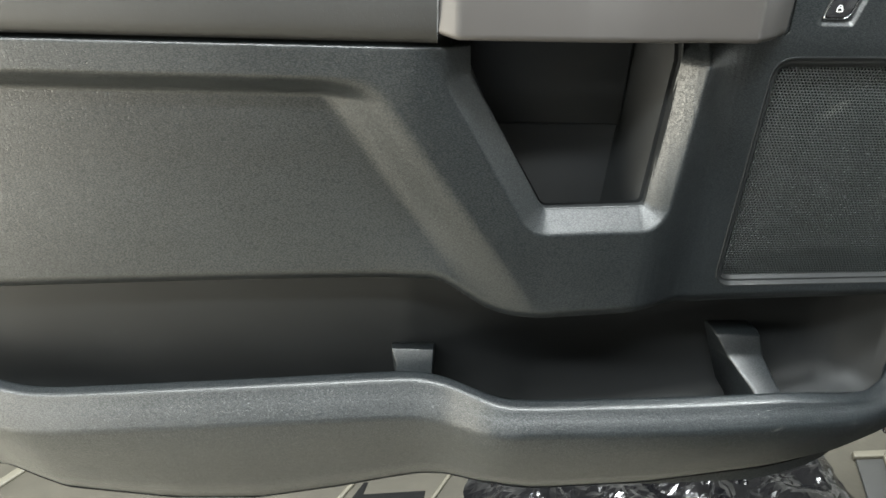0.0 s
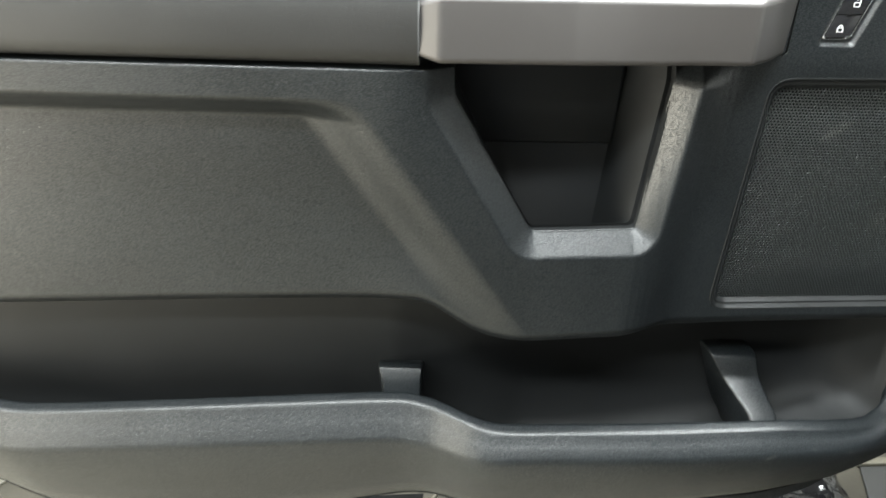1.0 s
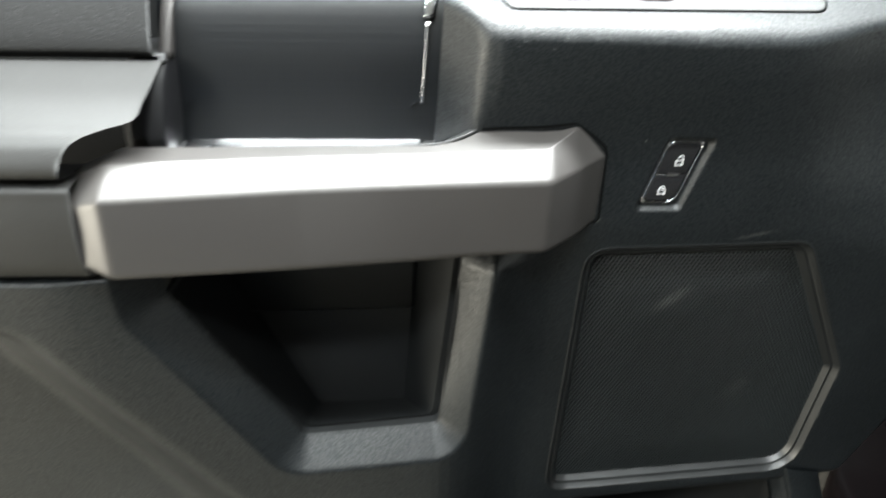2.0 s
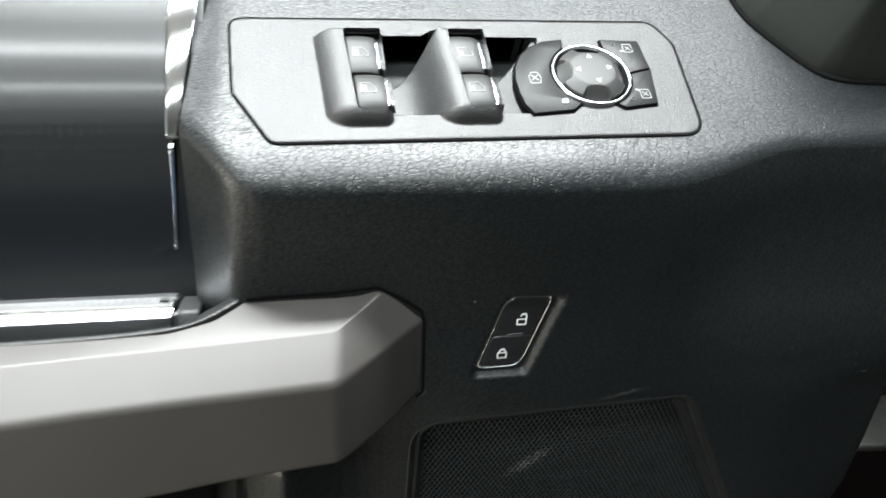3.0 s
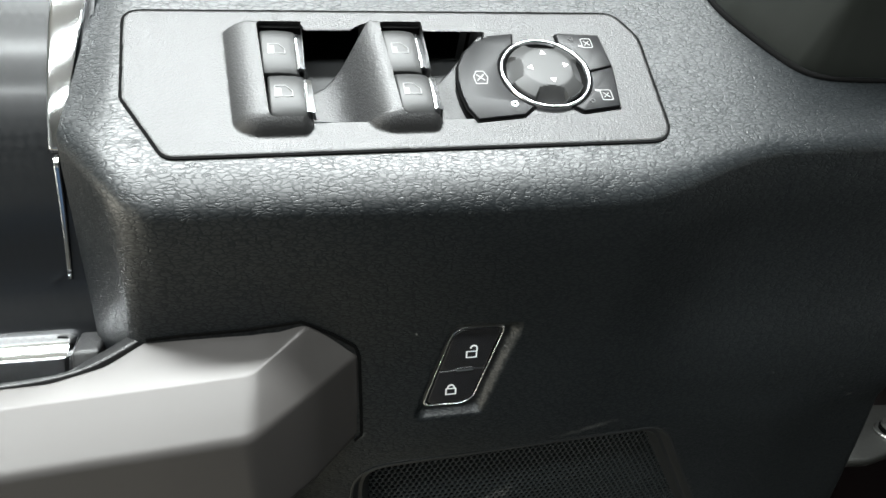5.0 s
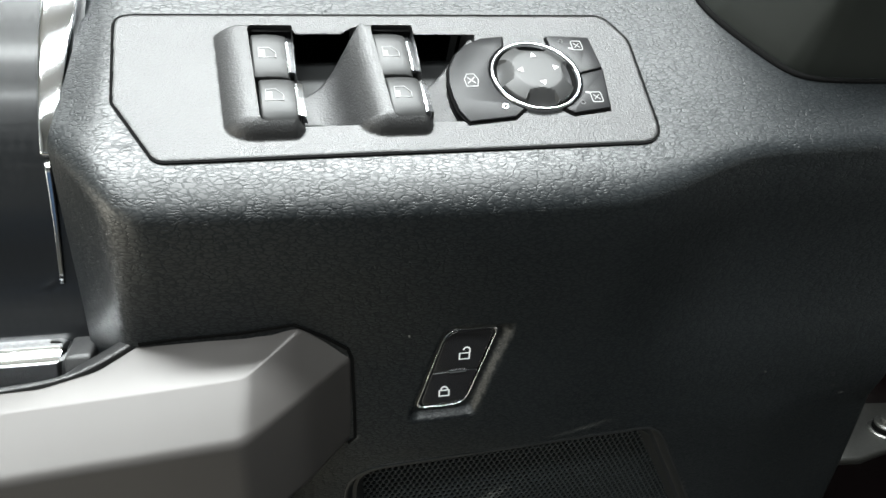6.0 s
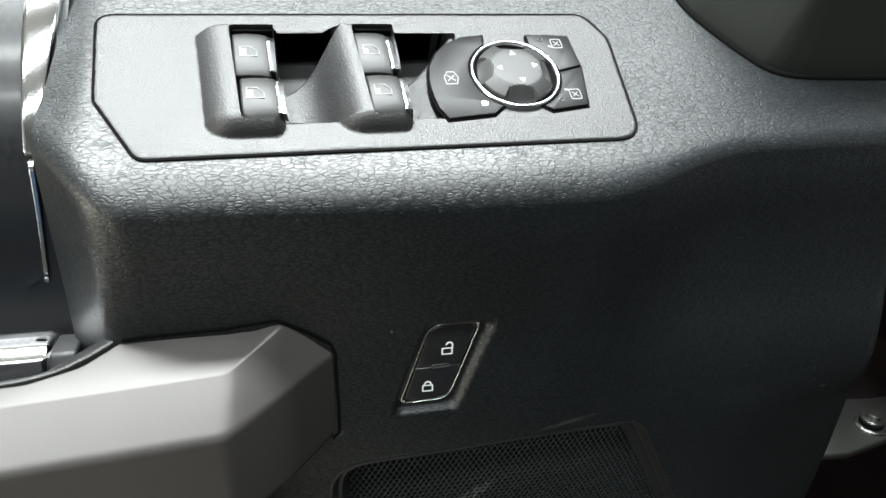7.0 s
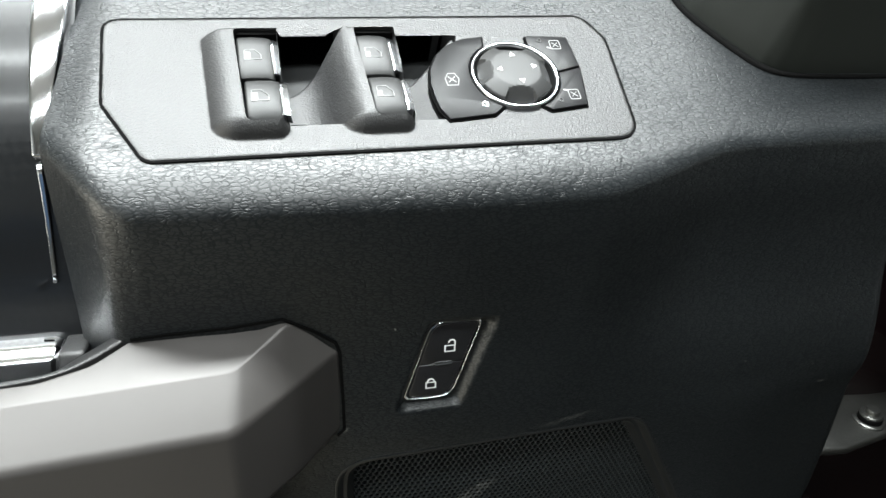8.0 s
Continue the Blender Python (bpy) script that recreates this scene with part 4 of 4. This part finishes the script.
    outline_piece("icon", [(cu - 2.6, cv - 3.6), (cu + 2.2, cv - 3.6), (cu + 3.2, cv + 0.2), (cu + 1.8, cv + 3.6), (cu - 1.4, cv + 3.6), (cu - 3.0, cv + 0.6)], 0.4, 1.6, 2.12, FAINT, M, b1, "grey printed window mark")
    for q in (1, -1):
        local_prism("icon_stroke", [(cu - 1.6, cv - 1.6 * q - 0.3), (cu + 1.6, cv + 1.6 * q - 0.3), (cu + 1.6, cv + 1.6 * q + 0.3), (cu - 1.6, cv - 1.6 * q + 0.3)], 1.6, 2.12, FAINT, M, b1)
    outline_piece("indicator", circle(129.6, 16.2, 1.3, 16), 0.4, 1.6, 2.3, EDGE, M, b1)
    arc_hi, arc_lo = circle(*KNOB, 20.3, 9, 58, 3), circle(*KNOB, 20.3, 9, 1, -66)
    upper = arc_hi + [(178.4, 37.1), (177.6, 55.8), (158.2, 57.0), (157.6, 56.2)]
    lower = arc_lo + [(158.6, 11.8), (175.0, 14.0), (178.4, 36.1)]
    for poly, cu, cv, iu, iv in ((upper, 170.4, 50.6, 163.6, 53.4), (lower, 170.4, 20.0, 163.4, 17.0)):
        gap_round(poly)
        b = local_prism("mirror_button", poly, -1, 2.0, SMOOTH, M, t, "smooth black mirror button", 0.45, 3)
        outline_piece("icon", rounded([(cu - 2.4, cv - 2.9), (cu + 2.6, cv - 2.9), (cu + 2.6, cv + 2.9), (cu - 2.4, cv + 2.9)], 1.0, 3), 0.4, 1.6, 2.12, FAINT, M, b, "grey printed mirror mark")
        for q in (1, -1):
            local_prism("icon_stroke", [(cu - 1.2, cv - 1.3 * q - 0.22), (cu + 1.4, cv + 1.3 * q - 0.22), (cu + 1.4, cv + 1.3 * q + 0.22), (cu - 1.2, cv - 1.3 * q + 0.22)], 1.6, 2.12, FAINT, M, b)
        local_prism("icon_stem", [(cu - 4.2, cv + (2.4 if cv < 30 else -2.0)), (cu - 2.2, cv + (2.0 if cv < 30 else -2.6)), (cu - 2.2, cv + (2.9 if cv < 30 else -1.6)), (cu - 4.2, cv + (3.3 if cv < 30 else -1.2))], 1.6, 2.12, FAINT, M, b)
        outline_piece("indicator", circle(iu, iv, 1.1, 16), 0.35, 1.6, 2.25, ROCKER, M, b)
    # chrome ring, dark moat and the four-way knob
    rows = [(19.7, -1), (19.7, 1.8), (19.4, 2.5), (18.9, 2.8), (18.3, 2.5), (18.0, 1.8), (17.9, 0.8), (17.8, -1)]
    adopt(sweep("chrome_ring", [[tuple(M @ Vector(((KNOB[0] + r * math.cos(a)) / 1000, (KNOB[1] + r * math.sin(a)) / 1000, h / 1000))) for a in np.linspace(0, 2 * math.pi, 65)[:-1]] for r, h in rows], EDGE, None, "bright chrome ring", caps=False, smooth=True), t)
    local_prism("moat", circle(*KNOB, 17.9, 40), -1, 0.6, SEAM, M, t)
    rings = []
    for r, h in ((16.6, 0.5), (16.6, 2.8), (16.3, 3.5), (15.6, 3.9), (13.6, 4.8), (12.0, 5.4), (11.0, 5.8), (10.2, 5.95), (7, 6.1), (0.5, 6.15)):
        row = []
        for a in np.linspace(0, 2 * math.pi, 181)[:-1]:
            off4 = abs(((math.degrees(a) + 45 + 4) % 90) - 45)
            cut = min(max((25 - off4) / 1.6, 0), 1)
            drop = cut * max(r - 10.2 - 0.004 * off4 ** 2, 0) * 0.55
            row.append(tuple(M @ Vector(((KNOB[0] - 0.3 + r * math.cos(a)) / 1000, (KNOB[1] - 0.3 + r * math.sin(a)) / 1000, (max(h - drop, 0.5)) / 1000))))
        rings.append(row)
    knob = adopt(sweep("mirror_knob", rings, ROCKER, None, "black four-way mirror knob", caps=True), t)
    knob.data.shade_smooth()
    knob.data.set_sharp_from_angle(angle=radians(16))
    for a in (94, 4, 184, 274):
        c, s_ = math.cos(radians(a)), math.sin(radians(a))
        ku, kv = KNOB[0] - 0.3, KNOB[1] - 0.3
        tri = [(ku + c * 9.2, kv + s_ * 9.2), (ku + c * 6.9 - s_ * 1.3, kv + s_ * 6.9 + c * 1.3), (ku + c * 6.9 + s_ * 1.3, kv + s_ * 6.9 - c * 1.3)]
        local_prism("arrow", tri, 5.8, 6.28, ICON, M, knob, "white printed arrow")


switch_bank()


# ---- lock switch ----
def lock_switch():
    t = thing("lock_switch", "black door lock switch in a thin chrome rim", "switch", at=(0.4275, 0.585, 1.249))
    y0 = float(skin(np.array(0.428), np.array(1.25)))
    M = Matrix(((1, 0, 0, 0), (0, 0, -1, y0), (0, 1, 0, 0), (0, 0, 0, 1)))
    mm = lambda poly: [(x * 1000, z * 1000) for x, z in poly]
    outer = rounded(mm(LOCK), [9.0, 3.0, 9.0, 3.0], 7)
    c = (428.7, 1248.0)
    shrink = lambda poly, k: [(c[0] + (u - c[0]) * (1 - k / 11), c[1] + (v - c[1]) * (1 - k / 22)) for u, v in poly]
    rings = []
    for k, h in ((-0.1, -2), (-0.1, 1.5), (0.2, 1.9), (0.5, 1.9), (0.75, 1.3), (0.75, -2)):
        rings.append([tuple(M @ Vector((u / 1000, v / 1000, h / 1000))) for u, v in shrink(outer, k)])
    adopt(bevelled(sweep("chrome_rim", rings, CHROME, None, "thin chrome rim", caps=False), 0.0003, 2), t)
    local_prism("well", shrink(outer, 0.9), -3, 0.2, SEAM, M, t)
    body = shrink(outer, 1.35)
    split = lambda u: 1246.4 + (u - 427) * 0.03
    top = [(u, v) for u, v in body if v > split(u) + 0.4]
    low = [(u, v) for u, v in body if v < split(u) - 0.4]

    def cut(poly, sign):
        out = []
        n = len(body)
        for i in range(n):
            a, b = body[i], body[(i + 1) % n]
            fa, fb = sign * (a[1] - split(a[0])) - 0.25, sign * (b[1] - split(b[0])) - 0.25
            if fa >= 0:
                out.append(a)
            if fa * fb < 0:
                s_ = fa / (fa - fb)
                out.append((a[0] + (b[0] - a[0]) * s_, a[1] + (b[1] - a[1]) * s_))
        return out

    for sign, cu, cv in ((1, 432.0, 1254.6), (-1, 423.6, 1234.8)):
        b = local_prism("button", cut(body, sign), -1, 1.7, GLOSS, M, t, "glossy black rocker half", 0.5, 3)
        outline_piece("padlock_body", [(cu - 2.5, cv - 2.1), (cu + 2.5, cv - 2.1), (cu + 2.5, cv + 1.5), (cu - 2.5, cv + 1.5)], 0.75, 1.2, 1.85, ICON, M, b, "white printed padlock")
        sx = 0.0 if sign < 0 else 0.9
        arc = circle(cu + sx, cv + (1.9 if sign < 0 else 2.9), 1.75, 9, 0, 180)
        arc_in = circle(cu + sx, cv + (1.9 if sign < 0 else 2.9), 1.1, 9, 180, 0)
        foot = cv + 1.4
        shackle = ([(cu + sx + 1.75, foot)] + arc + ([(cu + sx - 1.75, foot)] if sign < 0 else []) + ([(cu + sx - 1.1, foot)] if sign < 0 else []) + arc_in + [(cu + sx + 1.1, foot)])
        local_prism("padlock_shackle", shackle, 1.2, 1.85, ICON, M, b)
    local_prism("pip", rounded([(425.4, 1245.7), (433.2, 1246.0), (433.2, 1247.0), (425.4, 1246.7)], 0.45, 3), 0.5, 2.3, CHROME, M, t, "small chrome ridge")


lock_switch()


# ---- sail panel under the door mirror ----
def sail():
    edge = [(246.0, 100.0), (245.5, 86.0), (248.5, 73.0), (256.0, 59.0), (264.5, 45.0), (271.5, 35.5), (279.0, 30.6), (290.0, 28.0), (310.0, 26.9), (345, 25.6), (400, 25.0)]
    poly = edge + [(400, 190), (246, 190)]
    st = 2.0
    us, vs = np.arange(240, 392, st), np.arange(22, 170, st)
    U, V = np.meshgrid(us, vs, indexing="ij")
    f = lambda a, b: sd_poly(a, b, poly)
    d = f(U, V)
    gx, gy = (f(U + 1e-3, V) - d) / 1e-3, (f(U, V + 1e-3) - d) / 1e-3
    near = np.abs(d) < 0.6 * st
    U, V = np.where(near, U - d * gx, U), np.where(near, V - d * gy, V)
    d = np.minimum(f(U, V), 0)
    cu, cv = (U[:-1, :-1] + U[1:, 1:]) / 2, (V[:-1, :-1] + V[1:, 1:]) / 2
    keep = f(cu, cv) < 0
    H = -6.0 + 8.0 * step01(0, 4.0, -d) + 1.9 * np.maximum(-d - 3, 0)
    R = np.array(PLATE_M.to_3x3())
    pts = (np.stack([U, V, H], -1).reshape(-1, 3) / 1000) @ R.T + np.array(PLATE_M.translation)
    ids = np.arange(U.size).reshape(U.shape)
    quads = np.stack([ids[:-1, :-1], ids[1:, :-1], ids[1:, 1:], ids[:-1, 1:]], -1)[keep]
    used, inv = np.unique(quads, return_inverse=True)
    # black strip standing for the shaded groove along the sail panel
    rings = []
    for u, v in dense([(a, b) for a, b in edge], 5):
        rings.append([tuple(PLATE_M @ Vector(((u + du) / 1000, (v + dv) / 1000, h / 1000))) for du, dv, h in ((-1.3, -1.0, -2), (-1.3, -1.0, 0.6), (0.3, 0.3, 1.2), (1.5, 1.2, 0.5), (1.5, 1.2, -2))])
    under_door(sweep("sail_gap_strip", rings, SEAM, None, "thin black strip for the dark groove at the panel's edge", smooth=True))
    under_door(link_mesh("sail_panel", pts[used], inv.reshape(-1, 4), SAIL, None, "smooth dark sail panel at the mirror's foot"))


sail()

# ---- the vehicle's body beside the open door ----
def body():
    t = thing("vehicle_body", "dark maroon painted pickup body beside the open door", "vehicle", at=(0.9, 0.8, 0.0))

    def block(name, pts, z0, z1, mat, label, r=0.02):
        return adopt(bevelled(sweep(name, [[(x, y, z) for x, y in pts] for z in (z0, z1)], mat, None, label), r), t)

    block("pillar", [(0.735, 0.735), (0.86, 0.72), (1.5, 0.72), (1.5, 1.05), (0.735, 1.05)], 0.64, 1.95, PAINT, "dark maroon hinge pillar")
    block("sill", [(0.80, 0.72), (0.28, -0.62), (1.4, -1.05), (1.9, 0.72)], 0.33, 0.74, LINER, "black plastic sill plate")
    block("cabin", [(1.0, 0.72), (0.48, -0.62), (1.4, -1.05), (1.9, 0.72)], 0.74, 1.12, LINER, "dark seats and console of the cabin")
    for pts in ([(0.86, 0.72), (0.80, 0.58), (0.88, 0.55), (0.94, 0.72)], [(0.42, -0.50), (0.37, -0.62), (0.46, -0.66), (0.51, -0.54)],
                [(1.82, 0.72), (1.76, 0.58), (1.84, 0.55), (1.9, 0.72)], [(1.40, -0.92), (1.35, -1.03), (1.43, -1.06), (1.48, -0.95)]):
        block("roof_post", pts, 1.10, 1.87, LINER, "dark trimmed roof post", 0.015)
    block("cab_back", [(0.28, -0.64), (0.10, -1.2), (1.2, -1.6), (1.4, -1.07)], 0.42, 1.9, PAINT, "dark maroon rear door")
    block("roof", [(0.9, 0.70), (0.36, -0.64), (1.4, -1.05), (1.9, 0.70)], 1.85, 1.95, PAINT, "dark maroon roof")
    for x, y in ((1.5, 0.95), (0.9, -1.1)):
        n = 36
        rings = []
        for r, w in ((0.22, -0.12), (0.37, -0.13), (0.4, -0.10), (0.4, 0.10), (0.37, 0.13), (0.22, 0.12)):
            rings.append([(x + 0.1 + 0.93 * w + 0.36 * r * math.cos(a), y - 0.36 * w + 0.93 * r * math.cos(a), 0.4 + r * math.sin(a)) for a in np.linspace(0, 2 * math.pi, n + 1)[:-1]])
        adopt(sweep("tyre", rings, SEAM, None, "black rubber tyre", smooth=True), t)


body()


def hinge():
    t = thing("hinge_assembly", "zinc-plated door hinge with a washered bolt", "hinge", at=(0.80, 0.70, 1.02))
    rings = [[(0.74, 0.668, z), (0.79, 0.664, z), (0.85, 0.676, z), (0.90, 0.70, z), (0.90, 0.75, z), (0.74, 0.72, z)] for z in (1.040, 1.048)]
    adopt(bevelled(sweep("leaf", rings, STEEL, None), 0.003), t)

    def disc(name, r, z0, z1, n, mat):
        rings = [[(0.832 + k * r * math.cos(i * 2 * math.pi / n), 0.689 + k * r * math.sin(i * 2 * math.pi / n), z) for i in range(n)] for k, z in ((1, z0), (1, z1 - 0.001), (0.9, z1))]
        adopt(sweep(name, rings, mat, None), t)

    disc("washer", 0.0125, 1.048, 1.0505, 28, STEEL)
    disc("collar", 0.0095, 1.0505, 1.055, 28, SEAM)
    disc("flange", 0.0090, 1.055, 1.0575, 28, STEEL)
    disc("bolt", 0.0055, 1.0575, 1.062, 20, STEEL)


hinge()

# ---- things on the floor beyond the door ----
def film_heap():
    xs, ys = np.arange(0.16, 1.19, 0.012), np.arange(0.95, 1.46, 0.012)
    verts, faces = [], []
    ny = len(ys)
    for i, x in enumerate(xs):
        for j, y in enumerate(ys):
            rim = min(x - xs[0], xs[-1] - x, y - ys[0], ys[-1] - y) / 0.08
            p = Vector((x * 7, y * 7, 0.3))
            h = 0.05 * min(max(rim, 0), 1) * (0.6 + noise.noise(p) + 0.4 * abs(noise.noise(p * 2.1)) + 0.13 * abs(noise.noise(p * 6.1)))
            verts.append((x + 0.012 * noise.noise(p * 3), y + 0.012 * noise.noise(p * 3.3), max(h, 0.0) + 0.004))
            if i and j:
                faces.append(((i - 1) * ny + j - 1, i * ny + j - 1, i * ny + j, (i - 1) * ny + j))
    tagged(link_mesh("plastic_film", verts, faces, FILM, None, "", False), "crumpled glossy black plastic film on the floor", "plastic film")


film_heap()


def floor_box(name, pts, z1, mat, label, category, group=""):
    ob = bevelled(sweep(name, [[(x, y, z) for x, y in pts] for z in (0.0, z1)], mat, None), 0.004)
    return tagged(ob, label, category, group)


CARD = spark("tan_card", (0.028, 0.0245, 0.0155), 0.7, 300, 0.0003, 0.2)
SLATE = spark("dark_grey_board", (0.0045, 0.0045, 0.0041), 0.6, 300, 0.0003, 0.25)
tray = thing("framed_board", "dark grey board in a tan card frame lying on the floor", "board", at=(1.275, 1.35, 0))
for name, pts, z1, mat in (("panel", [(1.128, 1.26), (1.198, 1.26), (1.264, 1.425), (1.183, 1.418)], 0.014, SLATE),
                           ("edge", [(1.200, 1.255), (1.222, 1.255), (1.292, 1.452), (1.266, 1.430)], 0.022, CARD),
                           ("edge", [(1.178, 1.4195), (1.2645, 1.4265), (1.290, 1.454), (1.186, 1.444)], 0.022, CARD)):
    adopt(bevelled(sweep(name, [[(x + 0.075, y, z) for x, y in pts] for z in (0.0041, z1)], mat, None), 0.003), tray)
floor_box("card_offcut", [(1.336, 1.350), (1.380, 1.395), (1.452, 1.500), (1.380, 1.475)], 0.010, CARD, "tan card offcut on the floor", "card")
for x, w in ((-0.16, 0.013), (0.075, 0.011), (-1.06, 0.03)):
    floor_box("floor_batten", [(x - 0.045, 1.16), (x - 0.045 + w, 1.16), (x + 0.065 + w, 1.38), (x + 0.065, 1.38)], 0.012, CARD, "thin tan batten on the workshop floor", "batten", "battens on the floor")
# flat black strip drawing the dark gap between the battens
floor_box("floor_gap_strip", [(-0.15, 1.20), (0.045, 1.20), (0.052, 1.262), (-0.108, 1.243), (-0.10, 1.285), (-0.112, 1.285)], 0.006, SEAM, "flat black strip for the dark gap between the battens", "rubber strip")

# ---- floor, walls and ceiling of the workshop ----
def slab(name, x0, x1, y0, y1, z0, z1, mat, label, category):
    bm = bmesh.new()
    bmesh.ops.create_cube(bm, size=1, matrix=Matrix.Translation(((x0 + x1) / 2, (y0 + y1) / 2, (z0 + z1) / 2)) @ Matrix.Diagonal((x1 - x0, y1 - y0, z1 - z0, 1)))
    return tagged(part(name, bm, mat), label, category, kind="structure")


slab("floor", -5, 5, -6, 6, -0.1, 0, CONCRETE, "grey-beige sealed concrete workshop floor", "floor")
# dark sheet that puts the weaker light beyond the door into colour
slab("dim_floor_sheet", -4, 5, 0.86, 5.99, -0.05, 0.004, DIM_FLOOR, "dark grey-beige sheet standing for the dimmer floor beyond the door", "floor")
slab("ceiling", -5, 5, -6, 6, 3.8, 3.9, WALL, "white workshop ceiling", "ceiling")
slab("wall_north", -5, 5, 6, 6.1, 0, 3.8, WALL, "plain pale workshop wall", "wall")
slab("wall_south", -5, 5, -6.1, -6, 0, 3.8, WALL, "plain pale workshop wall", "wall")
slab("wall_west", -4.1, -4, -6, 6, 0, 3.8, WALL, "plain pale workshop wall", "wall")
slab("wall_east", 5, 5.1, -6, 6, 0, 3.8, WALL, "plain pale workshop wall", "wall")
# unseen blue band, added so that the chrome bar reflects blue
slab("reflection_band", -3.99, 4.99, -5.996, -5.98, 0, 1.15, REFLECT_BLUE, "unseen blue band added for the chrome bar to reflect", "wall paint")
